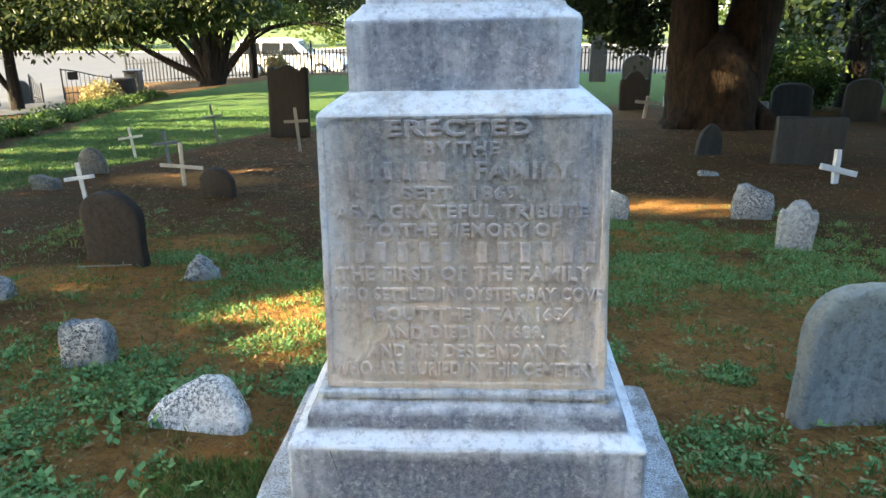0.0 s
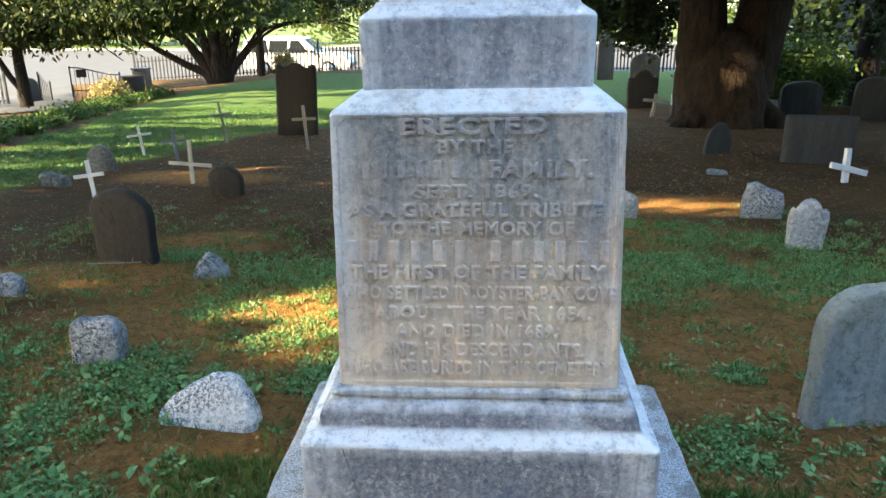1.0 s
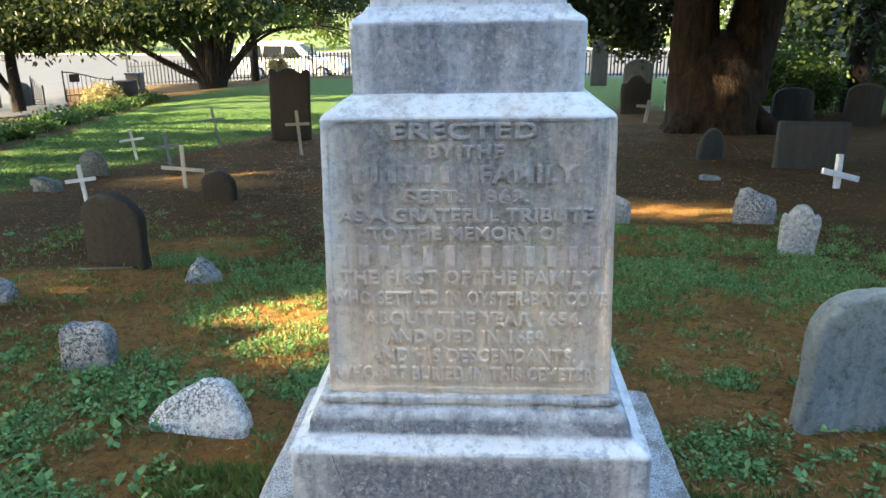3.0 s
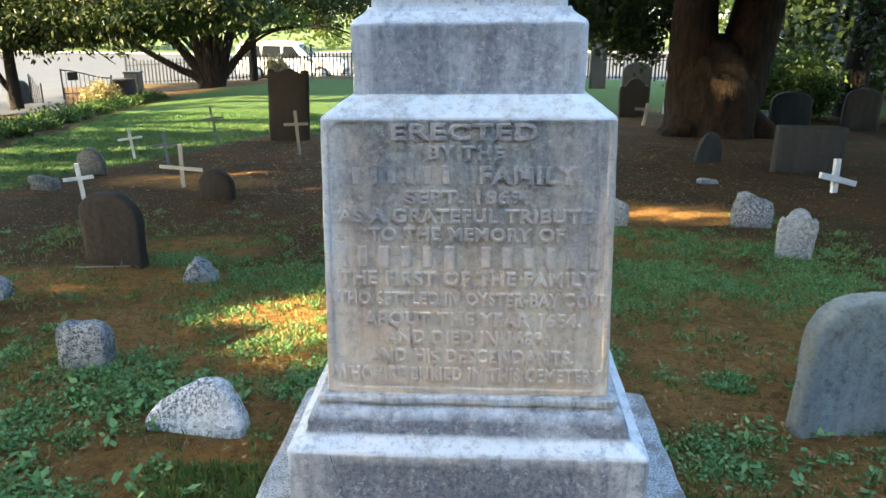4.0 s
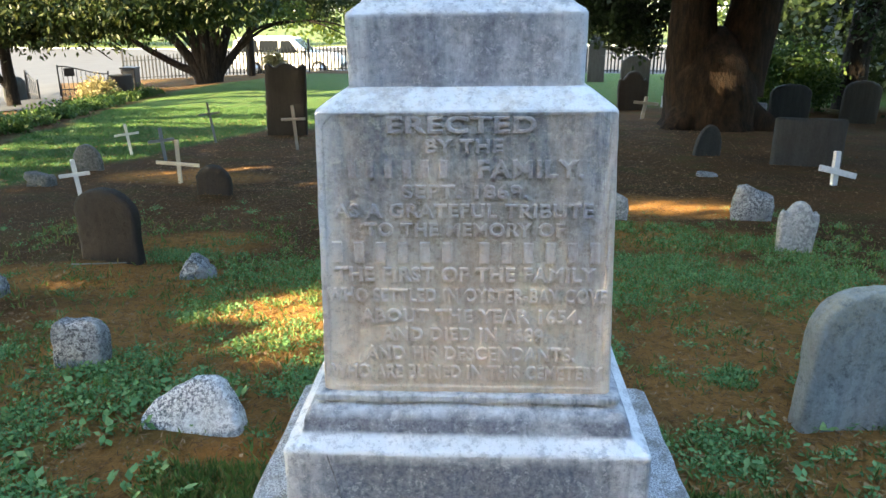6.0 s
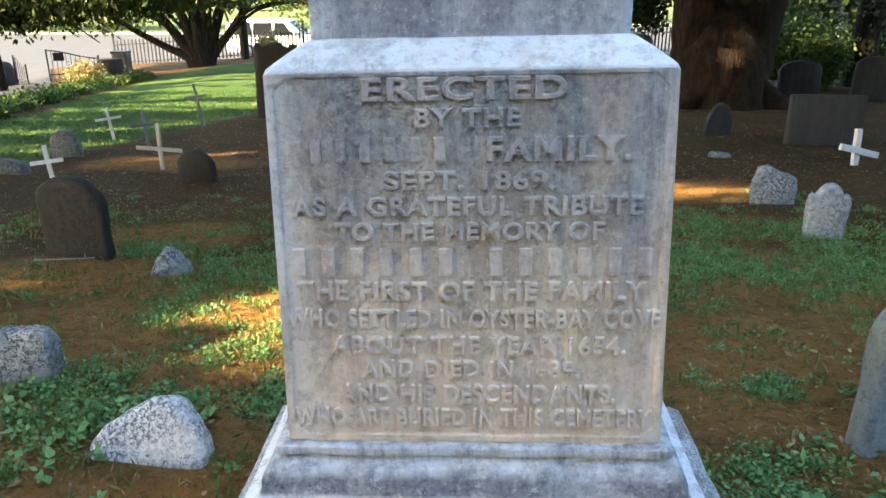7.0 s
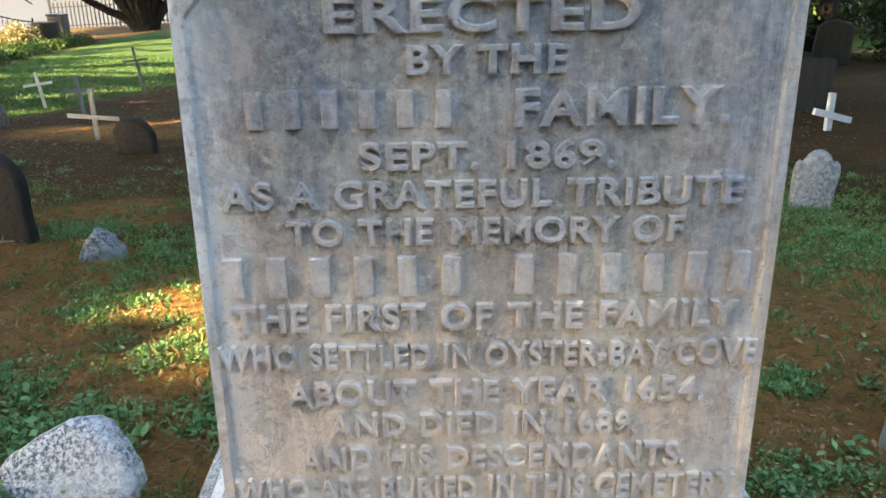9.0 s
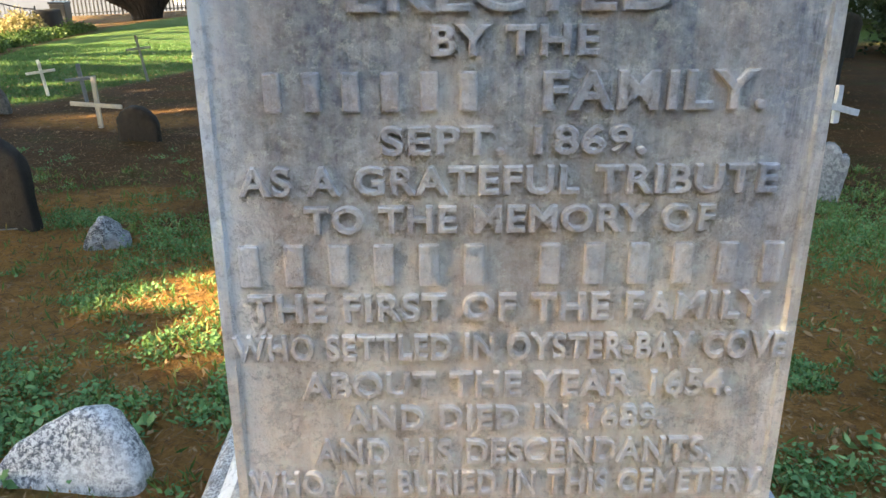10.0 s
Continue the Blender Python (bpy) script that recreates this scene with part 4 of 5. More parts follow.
# sunlit front of the same tree, its light painted by a brighter leaf colour
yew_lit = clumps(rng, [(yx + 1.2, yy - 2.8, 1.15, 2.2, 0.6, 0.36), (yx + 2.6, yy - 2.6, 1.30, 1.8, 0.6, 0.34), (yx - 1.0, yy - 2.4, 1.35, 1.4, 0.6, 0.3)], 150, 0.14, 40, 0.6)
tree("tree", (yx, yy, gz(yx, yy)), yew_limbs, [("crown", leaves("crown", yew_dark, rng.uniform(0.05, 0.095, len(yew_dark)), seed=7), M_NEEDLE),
     ("lit_front_bough", leaves("lit_front_bough", yew_lit, rng.uniform(0.07, 0.11, len(yew_lit)), seed=8), M_BRIGHT_LEAF)], M_BARK,
     "spreading many-stemmed tree with dark trunks before the fence", 0.12, 9, 20)

# the tree beside the gate with drooping boughs
lx, ly = -13.3, 20.2
left_limbs = [([(0, 0, -0.2), (0.02, 0, 0.6), (0.0, 0, 1.6), (0.1, 0, 3.5), (0.2, 0, 6)], [0.22, 0.17, 0.15, 0.13, 0.08]),
              ([(-0.05, 0, 0.5), (-0.4, 0, 1.0), (-0.8, 0, 1.9), (-1.1, 0, 3.0)], [0.10, 0.09, 0.07, 0.05])]
for i in range(10):
    z = 2.0 + 0.3 * i
    a = rng.uniform(-0.4, 1.0)
    left_limbs.append(([(0.05, 0, z), (1.2, -1.2 * a, z + 0.3), (2.8, -2.4 * a, z + 0.1), (4.0, -3.2 * a, z - 0.5)], [0.06, 0.045, 0.03, 0.012]))
boughs = clumps(rng, [(lx + 1.5, ly - 1.5, 1.30, 2.6, 1.6, 0.80), (lx + 4.2, ly - 1.6, 1.45, 2.2, 1.4, 0.65), (lx - 1.5, ly - 1.0, 1.30, 2.0, 1.6, 0.95), (lx + 1, ly, 3.4, 4.5, 3.0, 1.5), (lx + 6.4, ly - 1.4, 1.65, 2.0, 1.3, 0.55)], 1500, 0.17, 55, 1.2)
tree("tree", (lx, ly, gz(lx, ly)), left_limbs, [("crown", leaves("crown", boughs, rng.uniform(0.05, 0.09, len(boughs)), long=2.6, droop=0.45, seed=9), M_NEEDLE)], M_BARK,
     "slender evergreen with drooping feathery boughs by the gate", 0.12, 10, 40)

# trunk at the shrubs
tx, ty = 8.45, 15.2
tr_leaf = clumps(rng, [(tx + 0.05, ty - 0.5, 1.5, 0.42, 0.5, 1.2), (tx, ty, 4.5, 3.0, 2.5, 2.0)], 260, 0.2, 40)
tree("tree", (tx, ty, gz(tx, ty)), [([(0, 0, -0.2), (0, 0, 1), (0.1, 0, 3), (0.2, 0, 7)], [0.34, 0.27, 0.25, 0.15])], [("crown", leaves("crown", tr_leaf, rng.uniform(0.06, 0.11, len(tr_leaf)), seed=10), M_DARKLEAF)], M_BARK,
     "tree trunk overgrown with dark ivy", 0.12, 12, 60)


# unseen trees added on the sunny side to shade the graves, with gaps in their crowns
def shade_trees():
    r = np.random.default_rng(12)
    flat_dir = Vector((SUN.x, SUN.y, 0)).normalized()
    across = Vector((-flat_dir.y, flat_dir.x, 0))
    spots = [-9.0, -4.5, 0.0, 4.5, 9.0, 13.0, 17.5, 22.0, 26.5, 31.0]
    rows = [[] for _ in spots]
    for _ in range(22500):
        u, d, z = r.uniform(-11, 32), r.uniform(10.5, 14.5), r.uniform(1.8, 16.5)
        c = flat_dir * d - across * u
        c.z = z - 0.3
        k = (c.z + 0.2) / SUN.z
        foot = c - SUN * k
        under_yew = foot.y > 25.5 and -14.0 < foot.x < -5.0
        open_lawn = 0.0 if under_yew else (lawn_share(foot.x, foot.y) if foot.x > -4.3 else 1.0) if foot.x < -1.5 else 0.0
        if open_lawn > 0.4 and r.random() > ((0.5 if foot.y < 13 else 0.2) if noise.noise((foot.x * 0.3, foot.y * 1.1, 2)) > (0.06 if foot.y < 13 else 0.22) else 0.01):
            continue
        if in_gap(c, 0.33):
            continue
        i = min(range(len(spots)), key=lambda q: abs(spots[q] - u))
        rows[i].append(tuple(c))
    for i, u in enumerate(spots):
        if len(rows[i]) < 10:
            continue
        c = np.repeat(np.array(rows[i]), 12, axis=0)
        c = c + r.normal(size=c.shape) * 0.16
        p = flat_dir * 12.5 - across * u
        g = gz(p.x, p.y)
        limbs = [([(0, 0, -0.3), (0.05, 0, 2.5), (0, 0.1, 7), (0.1, 0, 14)], [0.42, 0.32, 0.24, 0.08])]
        for k in range(11):
            a = r.uniform(0, 6.28)
            z = 2.5 + k
            limbs.append(([(0, 0, z), (math.cos(a) * 1.0, math.sin(a) * 1.0, z + 0.6), (math.cos(a) * 2.1, math.sin(a) * 2.1, z + 1.0)], [0.12, 0.08, 0.03]))
        tree("tree", (p.x, p.y, g), limbs, [("crown", leaves("crown", c, r.uniform(0.16, 0.25, len(c)), seed=30 + i), M_DARKLEAF)], M_BARK, "added unseen leafy tree that blocks sun from the graves", 0.1, 9, 80 + i)


shade_trees()


# ---- shrubs ----
def shrub(name, boxes, count, spread, per, size, material, label, seed, kind="", category="shrub", long=1.7):
    r = np.random.default_rng(seed)
    c = clumps(r, boxes, count, spread, per)
    keep = np.array([p[2] > gz(p[0], p[1]) + 0.02 for p in c])
    c = c[keep]
    cx, cy = boxes[0][0], boxes[0][1]
    g = gz(cx, cy)
    ob = thing(name, (cx, cy, g), label, category, kind=kind)
    stems = []
    for i in range(9):
        a = r.uniform(0, 6.28)
        b = boxes[i % len(boxes)]
        ox, oy = b[0] - cx, b[1] - cy
        gg = gz(b[0], b[1]) - g
        q = (ox + math.cos(a) * b[3] * 0.7, oy + math.sin(a) * b[4] * 0.7, max(gg + 0.1, b[2] - g + b[5] * 0.5))
        stems.append(tube([(ox, oy, gg - 0.05), ((ox + q[0]) / 2, (oy + q[1]) / 2, (gg + q[2]) * 0.5), q], [0.025, 0.016, 0.006], 6))
    tagged(link("stems", joined("stems", stems), M_BARK, ob), kind="stuff")
    o = link("foliage", leaves("foliage", c, r.uniform(size * 0.7, size * 1.3, len(c)), long=long, seed=seed), material, ob)
    o.matrix_parent_inverse = Matrix.Translation((-cx, -cy, -g))
    return ob


shrub("shrub", [(6.7, 14.4, 0.0, 0.95, 0.8, 0.65), (7.25, 14.9, 0.1, 0.6, 0.7, 0.65), (6.0, 14.6, -0.1, 0.75, 0.6, 0.6)], 330, 0.14, 48, 0.055, M_SHRUB, "loose bright green shrub behind dark headstones", 51)
shrub("shrub", [(9.6, 13.2, 0.2, 1.2, 1.0, 0.9), (9.0, 12.6, -0.2, 0.9, 0.6, 0.4)], 190, 0.14, 44, 0.06, M_DARKLEAF, "dark shrub at the foot of the ivy trunk", 52)
shrub("shrub", [(-9.5, 17.8, -0.72, 0.45, 0.35, 0.30)], 90, 0.08, 46, 0.05, M_GOLD, "golden twiggy shrub in full sun", 53)
shrub("shrub", [(-7.8, 29.6, -0.85, 0.42, 0.3, 0.5)], 60, 0.09, 40, 0.06, M_GOLD, "pale flowering shrub against the fence", 57)
HEDGE = [(lawn_edge(y) - 0.62, y, 0.40, 0.55) for y in (6.6, 7.6, 8.6, 9.6, 10.6, 11.6, 12.6, 13.7, 14.8, 16.0, 17.2, 18.4, 19.6, 20.8)]
shrub("low_hedge", [(a, b, gz(a, b) + 0.06, c, d, 0.07) for a, b, c, d in HEDGE], 620, 0.06, 40, 0.042, M_SHRUB, "low band of leafy ground cover along the drive", 54, category="hedge")



def woods(name, spans, count, size, material, label, seed):
    r = np.random.default_rng(seed)
    c = clumps(r, spans, count, 0.8, 40)
    q = c[:, 0] / (c[:, 1] + 1.5)
    c = c[~((q > 0.458) & (q < 0.492) & (c[:, 1] < 30) & (r.random(len(c)) < 0.85))]
    ob = link(name, leaves(name, c, r.uniform(size * 0.7, size * 1.3, len(c)), seed=seed), material)
    return tagged(ob, label, "woods", kind="stuff")


woods("far_woods", [(-54, 90, 5, 32, 4, 9), (0, 92, 5, 32, 4, 9), (54, 88, 6, 32, 5, 10)], 2300, 0.36, M_BRIGHT_LEAF, "sunlit woods beyond the road", 61)
# added behind and beside the viewpoint, out of view, to hold back low sky
woods("unseen_back_woods", [(-7, -14, 3.5, 8, 3, 5.0), (5, -14, 3.5, 8, 3, 5.0), (13, -8, 4.0, 3, 6, 5.5), (13, 3, 4.0, 3, 7, 5.5)], 2200, 0.28, M_DARKLEAF, "unseen leafy woods added to block low sky light", 63)
woods("side_woods", [(16, 27, 2.6, 6.5, 3.0, 4.5), (24, 24, 3.5, 6, 4, 5), (11, 24, 3.4, 3.0, 2.5, 2.4), (14, 18, 2.5, 3, 3, 3.5), (11.0, 22, 1.0, 2.6, 1.6, 2.4)], 1900, 0.16, M_DARKLEAF, "dark thicket of trees beside the graves", 62)


# ---- fence, gate and pillar ----
def fence_run(x0, y0, x1, y1, height, label):
    n = max(2, int(math.hypot(x1 - x0, y1 - y0) / 2.4))
    ob = thing("fence", (x0, y0, gz(x0, y0)), label, "fence", "iron fence runs")
    base = Vector((x0, y0, gz(x0, y0)))
    picket = bmesh.new()
    box(picket, (0.055, 0.036, height - 0.10), (0, 0, (height - 0.10) / 2 + 0.05))
    bmesh.ops.create_cone(picket, cap_ends=True, segments=6, radius1=0.024, radius2=0.001, depth=0.09, matrix=Matrix.Translation((0, 0, height - 0.01)))
    pm = bpy.data.meshes.new("picket")
    picket.to_mesh(pm)
    picket.free()
    pm.materials.append(M_IRON)
    post = bmesh.new()
    box(post, (0.075, 0.075, height + 0.35), (0, 0, (height + 0.05) / 2), (0, 0, 0), 0.006)
    bmesh.ops.create_uvsphere(post, u_segments=10, v_segments=6, radius=0.055, matrix=Matrix.Translation((0, 0, height + 0.26)))
    qm = bpy.data.meshes.new("post")
    post.to_mesh(qm)
    post.free()
    qm.materials.append(M_IRON)
    for i in range(n + 1):
        t = i / n
        p = Vector((x0 + (x1 - x0) * t, y0 + (y1 - y0) * t, 0))
        p.z = gz(p.x, p.y)
        link("post", qm, M_IRON, ob).location = p - base
        if i == n:
            break
        q = Vector((x0 + (x1 - x0) * (i + 1) / n, y0 + (y1 - y0) * (i + 1) / n, 0))
        q.z = gz(q.x, q.y)
        d = q - p
        for hgt in (0.14, height - 0.22):
            bm = bmesh.new()
            box(bm, (d.length, 0.03, 0.035), (0, 0, 0), (0, 0, 0))
            rail = part("rail", bm, M_IRON, ob, smooth=False)
            rail.matrix_basis = Matrix.Translation((p + q) / 2 - base + Vector((0, 0, hgt))) @ d.to_track_quat("X", "Z").to_matrix().to_4x4()
        m = int(d.length / 0.15)
        for k in range(1, m):
            link("picket", pm, M_IRON, ob).location = p + d * k / m - base
    return ob


fence_run(-14.6, 30.6, -4.0, 31.0, 1.08, "black iron picket fence along the road")
fence_run(-4.0, 31.0, 10.5, 31.2, 1.08, "black iron picket fence continuing behind the graves")
fence_run(-22.0, 23.8, -16.2, 23.9, 1.08, "black iron picket fence beside the gate pillar")


def gate_leaf(x, y, width, height, turn, sign, label):
    ob = thing("gate", pose(x, y, gz(x, y) - 0.15, 0, 0, turn), label, "gate", "open gate leaves")
    bm = bmesh.new()
    for i in (0, 1):
        box(bm, (0.05, 0.05, height * (1 if i == 0 else 0.78)), (width * i, 0, height * (1 if i == 0 else 0.78) / 2 + 0.05))
    for z in (0.12, 0.40):
        box(bm, (width, 0.03, 0.04), (width / 2, 0, z))
    part("gate_frame", bm, M_IRON, ob, smooth=False)
    curve = [(width * k / 8, 0, height - 0.27 * height * smooth01(0, 1, k / 8)) for k in range(9)]
    link("top_rail", joined("top_rail", [tube(curve, [0.022] * 9, 6)]), M_IRON, ob)
    for k in range(1, int(width / 0.15)):
        x = k * 0.15
        top = height - 0.27 * height * smooth01(0, 1, x / width)
        bm = bmesh.new()
        box(bm, (0.02, 0.02, top - 0.08), (x, 0, top / 2 + 0.04))
        part("bar", bm, M_IRON, ob, smooth=False)
    if sign:
        bm = bmesh.new()
        box(bm, (0.34, 0.02, 0.28), (width * 0.22, -0.03, height - 0.22), (0, 0, 0), 0.005)
        part("plaque", bm, M_BLACK, ob, "small black plaque", smooth=False)
    return ob


gate_leaf(-14.45, 25.0, 1.65, 1.22, 35, True, "open black iron gate leaf with a plaque")
gate_leaf(-15.05, 24.0, 0.95, 1.12, -40, False, "narrow black iron gate leaf folded back")


def pillar():
    ob = thing("gate_pillar", (-15.5, 24.0, gz(-15.5, 24.0) - 0.2), "dark stone gate pillar with a rounded cap", "pillar")
    v, f = lofted(stepped([(0.27, -0.2), (0.27, 0.0), (0.265, 0.8), (0.255, 0.88), (0.20, 0.98), (0.11, 1.04), (0.01, 1.06)], 0.08), 0.03, 0.01, 2)
    link("shaft", mesh_from("shaft", v, f), M_SLATE, ob)


pillar()


def bin_and_stump():
    ob = thing("planter", (-11.5, 23.4, gz(-11.5, 23.4)), "dark round wooden planter tub beside the drive", "planter")
    v, f = tube([(0, 0, -0.05), (0, 0, 0.3), (0, 0, 0.62)], [0.36, 0.42, 0.38], 18, 0.05)
    link("tub", mesh_from("tub", v, f), M_SHADE_STONE, ob)
    ob = thing("litter_bin", (-13.0, 27.6, gz(-13.0, 27.6)), "small black square bin near the gate", "bin")
    bm = bmesh.new()
    box(bm, (0.55, 0.5, 0.72), (0, 0, 0.36), (0, 0, 0), 0.03)
    part("body", bm, M_BLACK, ob, smooth=False)
    bm = bmesh.new()
    box(bm, (0.6, 0.55, 0.08), (0, 0, 0.76), (0, 0, 0), 0.02)
    part("lid", bm, M_BLACK, ob, smooth=False)


bin_and_stump()


def pole():
    ob = thing("pole", (-8.9, 30.0, gz(-8.9, 30.0)), "dark slim wooden pole before the fence", "pole")
    v, f = tube([(0, 0, -0.3), (0.01, 0, 1.5), (0, 0, 4.0), (0.02, 0, 7.5)], [0.15, 0.14, 0.13, 0.11], 12, 0.03)
    link("shaft", mesh_from("shaft", v, f), M_BARK, ob)
    for z in (6.6, 7.0):
        bm = bmesh.new()
        box(bm, (1.8, 0.10, 0.12), (0, -0.14, z), (0, 0, 0), 0.01)
        part("crossarm", bm, M_GREY_WOOD, ob, smooth=False)


pole()


def house():
    """A pale house glimpsed through the trees."""
    hx, hy = 14.6, 27.5
    ob = thing("house", (hx, hy, gz(hx, hy)), "pale blue-grey boarded house behind trees", "house")
    bm = bmesh.new()
    box(bm, (5.0, 4.0, 4.6), (0, 0, 2.1))
    part("wall", bm, M_SIDING, ob, smooth=False)
    for k in range(22):
        bm = bmesh.new()
        box(bm, (5.06, 0.03, 0.19), (0, -2.02, 0.15 + 0.2 * k), (-5, 0, 0))
        part("board", bm, M_SIDING, ob, smooth=False)
    bm = bmesh.new()
    for sgn in (-1, 1):
        box(bm, (5.8, 2.9, 0.12), (0, sgn * 1.15, 5.1), (sgn * -38, 0, 0))
    part("roof", bm, M_SLATE, ob, smooth=False)
    for wx in (-1.3, 1.2):
        bm = bmesh.new()
        box(bm, (1.0, 0.1, 1.4), (wx, -2.05, 2.3), (0, 0, 0), 0.01)
        w = part("window", bm, M_WHITE_WOOD, ob, smooth=False)
        bm = bmesh.new()
        box(bm, (0.8, 0.04, 1.2), (wx, -2.11, 2.3))
        part("pane", bm, M_GLASS, w, smooth=False)


house()


# ---- the car on the road ----
def suv(x, y):
    z = gz(x, y) + 0.03
    ob = thing("car", (x, y, z), "white sport utility vehicle with dark windows on the road", "car")
    prof = [(-2.55, 0.45), (-2.6, 0.75), (-2.55, 1.05), (-2.45, 1.62), (-2.25, 1.78), (-0.4, 1.84), (0.35, 1.76), (1.05, 1.16), (2.15, 1.05), (2.5, 0.88), (2.58, 0.55), (2.5, 0.38), (-2.45, 0.36)]
    bm = bmesh.new()
    rows = []
    for yy_, k in ((-0.98, 0.0), (-0.90, 1.0), (0.90, 1.0), (0.98, 0.0)):
        rows.append([bm.verts.new((px, yy_ * (1 - 0.12 * smooth01(1.1, 1.8, pz)), 0.36 + (pz - 0.36) * (0.985 if k == 0 else 1.0))) for px, pz in prof])
    for a, b in zip(rows, rows[1:]):
        for i in range(len(prof)):
            j = (i + 1) % len(prof)
            bm.faces.new((a[i], a[j], b[j], b[i]))
    bm.faces.new(rows[0][::-1])
    bm.faces.new(rows[-1])
    body = part("body", bm, M_CAR, ob, smooth=False)
    for side in (-1, 1):
        for x0, x1, s0, s1 in ((-2.3, -1.35, 0.0, 0.0), (-1.25, -0.35, 0, 0), (-0.27, 0.62, 0, -0.42)):
            bm = bmesh.new()
            q = [(x0, 1.14), (x1, 1.14), (x1 + s1, 1.66), (x0 + 0.05, 1.66)]
            f = [bm.verts.new((a, side * (0.985 - 0.10 * smooth01(1.1, 1.8, b)), b)) for a, b in q]
            g = [bm.verts.new((a, side * (0.90 - 0.10 * smooth01(1.1, 1.8, b)), b)) for a, b in q]
            bm.faces.new(f)
            bm.faces.new(g[::-1])
            for i in range(4):
                bm.faces.new((f[i], g[i], g[(i + 1) % 4], f[(i + 1) % 4]))
            part("window", bm, M_GLASS, ob, "dark tinted window", smooth=False)
    bm = bmesh.new()
    q = [bm.verts.new(v) for v in ((1.02, -0.8, 1.2), (1.02, 0.8, 1.2), (0.42, 0.72, 1.72), (0.42, -0.72, 1.72))]
    bm.faces.new(q)
    bmesh.ops.solidify(bm, geom=bm.faces[:], thickness=-0.04)
    part("windscreen", bm, M_GLASS, ob, smooth=False)
    for wx in (-1.55, 1.55):
        for side in (-1, 1):
            bm = bmesh.new()
            bmesh.ops.create_cone(bm, cap_ends=True, segments=24, radius1=0.39, radius2=0.39, depth=0.26, matrix=pose(wx, side * 0.88, 0.39, 90, 0, 0))
            bmesh.ops.bevel(bm, geom=[e for e in bm.edges if len(e.link_faces) == 2 and e.calc_face_angle(0) > 1], offset=0.04, segments=2, affect="EDGES")
            w = part("wheel", bm, M_TYRE, ob)
            bm = bmesh.new()
            bmesh.ops.create_cone(bm, cap_ends=True, segments=20, radius1=0.25, radius2=0.22, depth=0.06, matrix=pose(wx, side * 1.0, 0.39, 90 * side, 0, 0))
            part("rim", bm, M_RIM, w)
    for side in (-1, 1):
        bm = bmesh.new()
        box(bm, (0.12, 0.34, 0.16), (2.46, side * 0.72, 0.82), (0, 0, 0), 0.03)
        part("headlight", bm, M_LAMP, ob, smooth=False)
        bm = bmesh.new()
        box(bm, (0.08, 0.14, 0.34), (-2.55, side * 0.86, 1.0), (0, 0, 0), 0.02)
        part("tail_light", bm, M_RED, ob, smooth=False)
        bm = bmesh.new()
        box(bm, (0.12, 0.2, 0.15), (0.75, side * 1.08, 1.2), (0, 0, 0), 0.03)
        part("wing_mirror", bm, M_CAR, ob, smooth=False)
    for end in (-1, 1):
        bm = bmesh.new()
        box(bm, (0.14, 1.86, 0.2), (end * 2.56, 0, 0.52), (0, 0, 0), 0.04)
        part("bumper", bm, M_BLACK, ob, smooth=False)


suv(-8.4, 35.0)


# ---- weeds, grass and litter ----
WEED_SPOTS = [(-1.35, 1.05, 0.55, 0.35), (-0.75, 1.65, 0.45, 0.40), (-2.0, 0.55, 0.7, 0.4), (-1.55, 0.30, 0.55, 0.35), (-1.0, 2.5, 0.6, 0.35), (-0.55, 1.25, 0.25, 0.25), (-1.2, -0.1, 0.3, 0.2),
              (1.15, 2.8, 0.7, 0.35), (0.8, 2.4, 0.3, 0.25), (0.95, 0.05, 0.30, 0.25), (1.5, 0.2, 0.45, 0.22), (0.85, 0.72, 0.18, 0.2), (2.2, 2.7, 0.6, 0.25), (1.2, 3.9, 0.6, 0.2), (-1.7, 2.9, 0.4, 0.15), (1.1, 1.25, 0.12, 0.10), (-2.3, 1.3, 0.5, 0.35),
              (-1.15, 2.05, 0.45, 0.3), (-1.75, 0.85, 0.6, 0.45), (1.65, 2.6, 1.0, 0.40), (2.6, 2.9, 0.7, 0.35), (0.95, 2.15, 0.35, 0.25), (1.9, 3.4, 0.9, 0.25)]


def weed_share(x, y):
    k = max(1 - ((x - a) / c) ** 2 - ((y - b) / d) ** 2 for a, b, c, d in WEED_SPOTS)
    k -= 0.9 * math.exp(-((x + 0.75) / 0.45) ** 2 - ((y - 1.82) / 0.28) ** 2)
    return 0.55 * max(k, -0.45) + 0.55 * noise.noise((x * 2.6, y * 2.6, 1)) + 0.95 * noise.noise((x * 11, y * 11, 5))


def on_slab(x, y, m=0.0):
    return abs(x - 0.02) < 0.63 + m and abs(y - MON_Y) < 0.63 + m


def weeds():
    r = np.random.default_rng(71)
    c, s = [], []
    while len(c) < 104000:
        x, y = r.uniform(-3.4, 3.2), r.uniform(-0.6, 4.6)
        if on_slab(x, y, 0.03) or weed_share(x, y) < 0.10 + 0.75 * r.random():
            continue
        g = gz(x, y)
        n = r.integers(4, 9)
        big = r.uniform(0.0055, 0.0125) * (1.25 if y < 1.6 else 1.0)
        for _ in range(n):
            c.append((x + r.normal() * 0.020, y + r.normal() * 0.020, g + abs(r.normal()) * 0.014 + 0.003))
            s.append(big * r.uniform(0.6, 1.2))
    ob = link("weeds", leaves("weeds", c, s, up=0.45, long=1.6, seed=72, ribbed=True), M_WEED)
    tagged(ob, "low broad-leaved green weeds in patches", "weeds", kind="stuff")


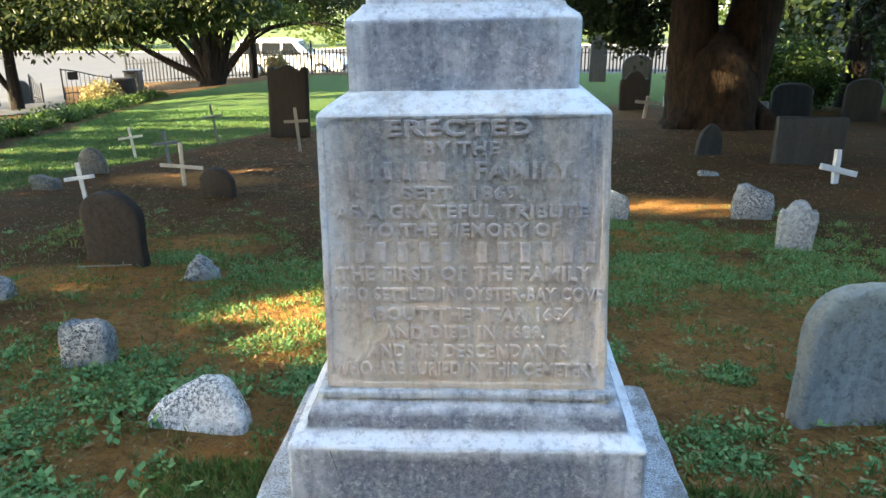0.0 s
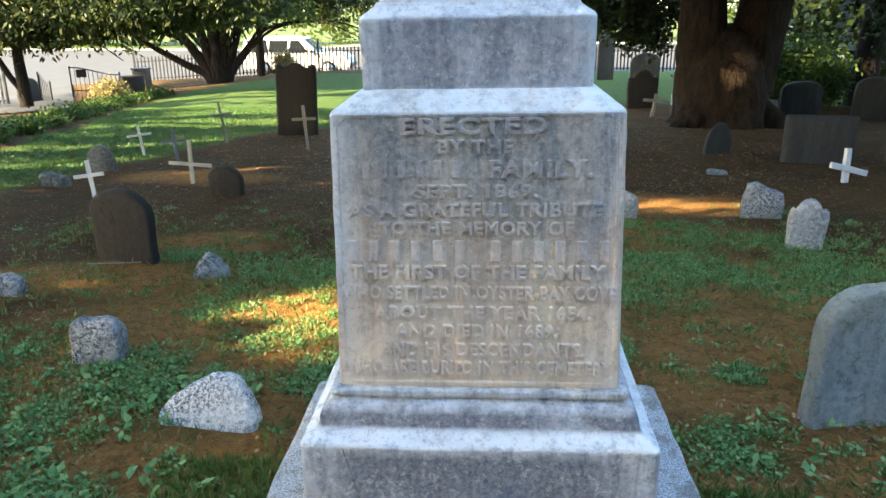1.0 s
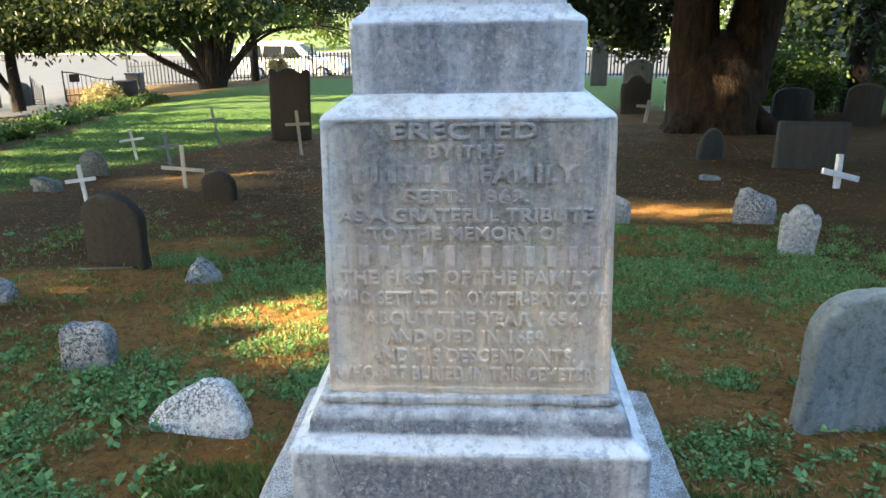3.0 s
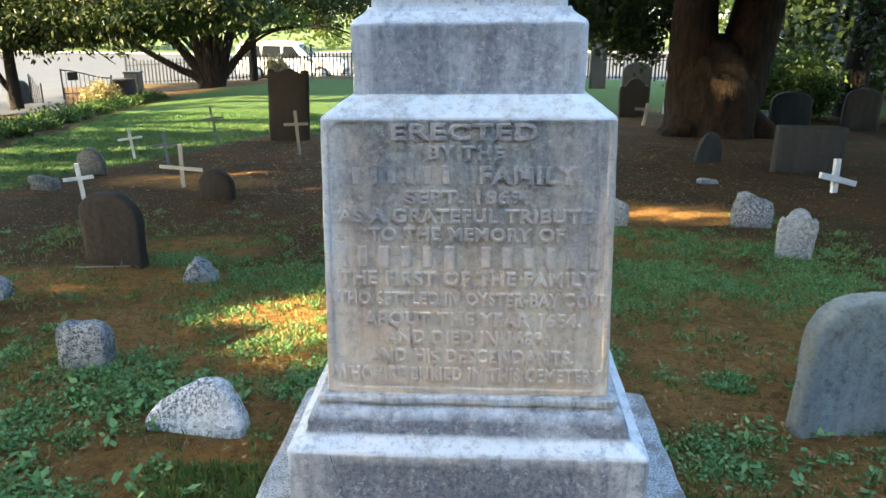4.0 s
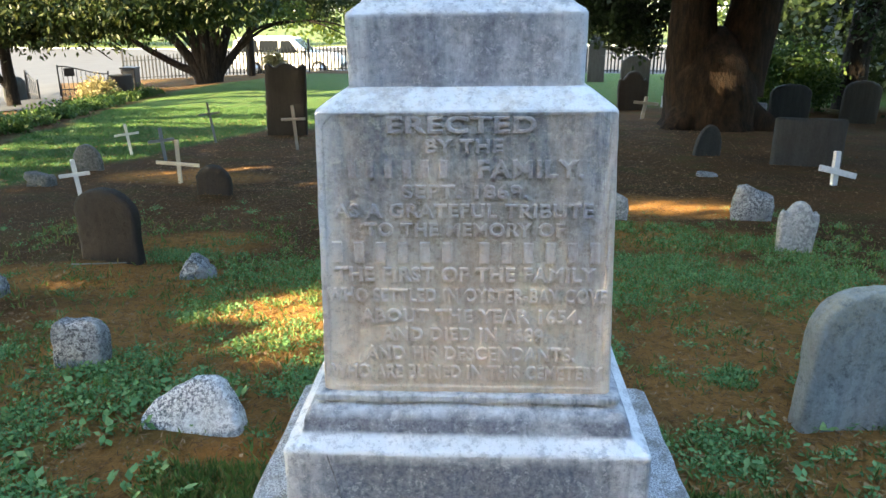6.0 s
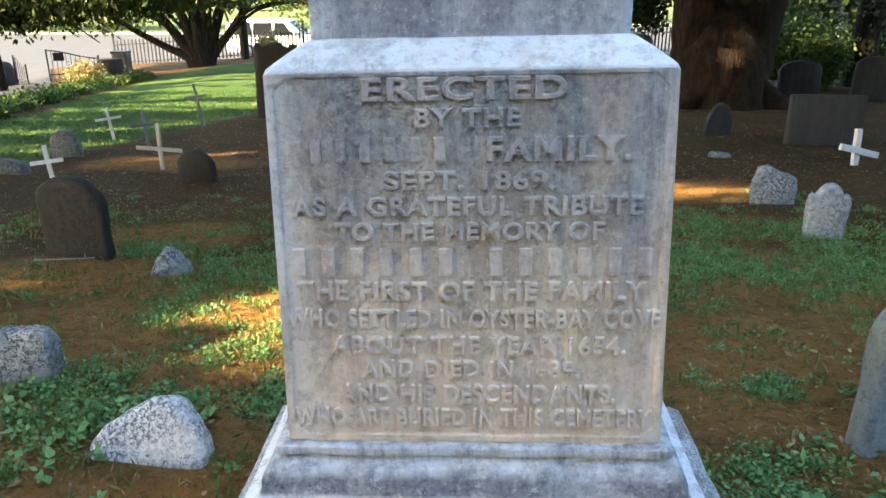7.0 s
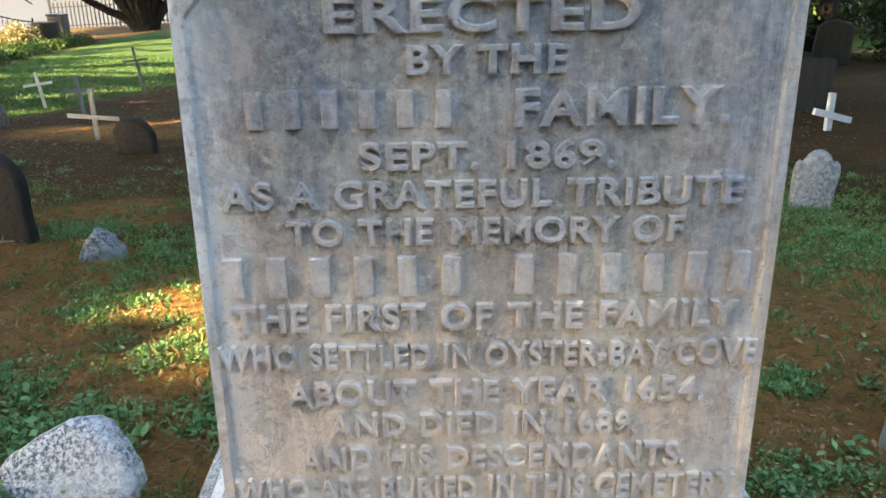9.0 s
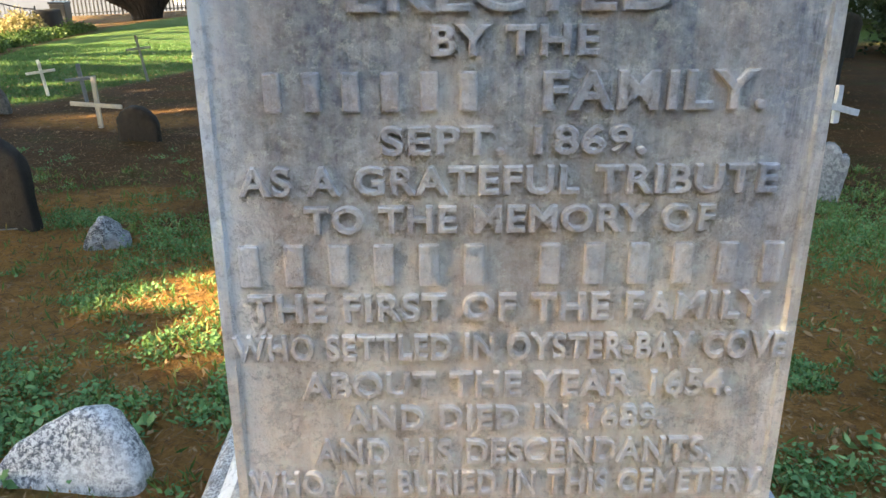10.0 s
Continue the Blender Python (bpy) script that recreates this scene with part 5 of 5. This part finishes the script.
def blades(name, count, where, lo, hi, material, label, seed, width=0.16):
    r = np.random.default_rng(seed)
    c, s = [], []
    tries = 0
    while len(c) < count and tries < count * 12:
        tries += 1
        x, y, ok = where(r)
        if not ok:
            continue
        c.append((x, y, gz(x, y) - 0.004))
        s.append(r.uniform(lo, hi))
    ob = link(name, leaves(name, c, np.array(s) * width, up=0.0, long=1 / width, droop=-0.55, seed=seed), material)
    tagged(ob, label, "grass", kind="stuff")


def near_spot(r):
    x, y = r.uniform(-3.0, 3.0), r.uniform(-0.7, 4.0)
    ok = not on_slab(x, y, 0.0) and weed_share(x, y) > -0.30 + 0.8 * r.random()
    return x, y, ok


def slab_edge(r):
    x, y = r.uniform(-1.1, 1.3), r.uniform(-0.5, 1.1)
    return x, y, not on_slab(x, y) and (x < -0.55 and y < 0.55 or x > 0.65 and y < 0.45) and noise.noise((x * 3, y * 3, 8)) + 0.5 * r.random() > smooth01(0.7, 1.15, abs(x)) - 0.25


def lawn_spot(r):
    x, y = r.uniform(-9, -2.4), r.uniform(4.8, 14)
    return x, y, lawn_share(x, y) > 0.5


weeds()
blades("grass", 50000, near_spot, 0.02, 0.06, M_GRASS, "thin short grass between the weeds", 73)
blades("grass", 20000, slab_edge, 0.025, 0.065, M_GRASS, "longer grass tufts beside the granite slab", 74)
blades("lawn_grass", 42000, lawn_spot, 0.025, 0.05, M_LAWN, "short mown lawn grass", 75, 0.22)


def litter():
    r = np.random.default_rng(81)
    c, s = [], []
    while len(c) < 48000:
        x, y = r.normal() * 2.8, r.uniform(-0.7, 12.5)
        if on_slab(x, y, 0.02):
            continue
        c.append((x, y, gz(x, y) + 0.006))
        s.append((r.uniform(0.005, 0.013) if r.random() < 0.93 else r.uniform(0.014, 0.026)) * (1 if y < 5 else 1.5))
    ob = link("fallen_leaves", leaves("fallen_leaves", c, s, up=0.85, long=1.9, seed=82), M_LITTER)
    tagged(ob, "scattered dry fallen leaves and needles", "leaf litter", kind="stuff")
    c = [(r.normal() * 2.2, r.uniform(-0.6, 6.5), 0) for _ in range(62000)]
    c = [(x, y, gz(x, y) + 0.005) for x, y, _ in c if not on_slab(x, y, 0.0)]
    ob = link("needles", leaves("needles", c, r.uniform(0.003, 0.005, len(c)), up=0.8, long=11, seed=83), M_LITTER)
    tagged(ob, "dry brown needles on the soil", "leaf litter", kind="stuff")


litter()


def big_weeds():
    """A few larger rosettes with broad leaves near the slab."""
    r = np.random.default_rng(91)
    c, s = [], []
    for _ in range(170):
        x, y = (r.uniform(-2.2, -0.7), r.uniform(-0.4, 1.2)) if r.random() < 0.6 else (r.uniform(0.68, 2.0), r.uniform(-0.4, 0.9))
        if on_slab(x, y, 0.06):
            continue
        for _ in range(r.integers(5, 10)):
            c.append((x + r.normal() * 0.012, y + r.normal() * 0.012, gz(x, y) + 0.012 + abs(r.normal()) * 0.02))
            s.append(r.uniform(0.014, 0.030))
    ob = link("rosette_weeds", leaves("rosette_weeds", c, s, up=0.5, long=1.8, seed=92, ribbed=True), M_WEED)
    tagged(ob, "larger broad-leaved weed rosettes by the slab", "weeds", kind="stuff")


big_weeds()


def twig(points, radius, label):
    ob = link("twig", joined("twig", [tube([(x, y, gz(x, y) + 0.01) for x, y in points], [radius, radius * 0.8, radius * 0.6, radius * 0.3][:len(points)], 6, 0.2)]), M_GREY_WOOD)
    return tagged(ob, label, "twig", "fallen twigs")


twig([(-2.35, 2.66), (-2.15, 2.70), (-1.95, 2.76)], 0.005, "thin bare fallen twig before the dark headstone")
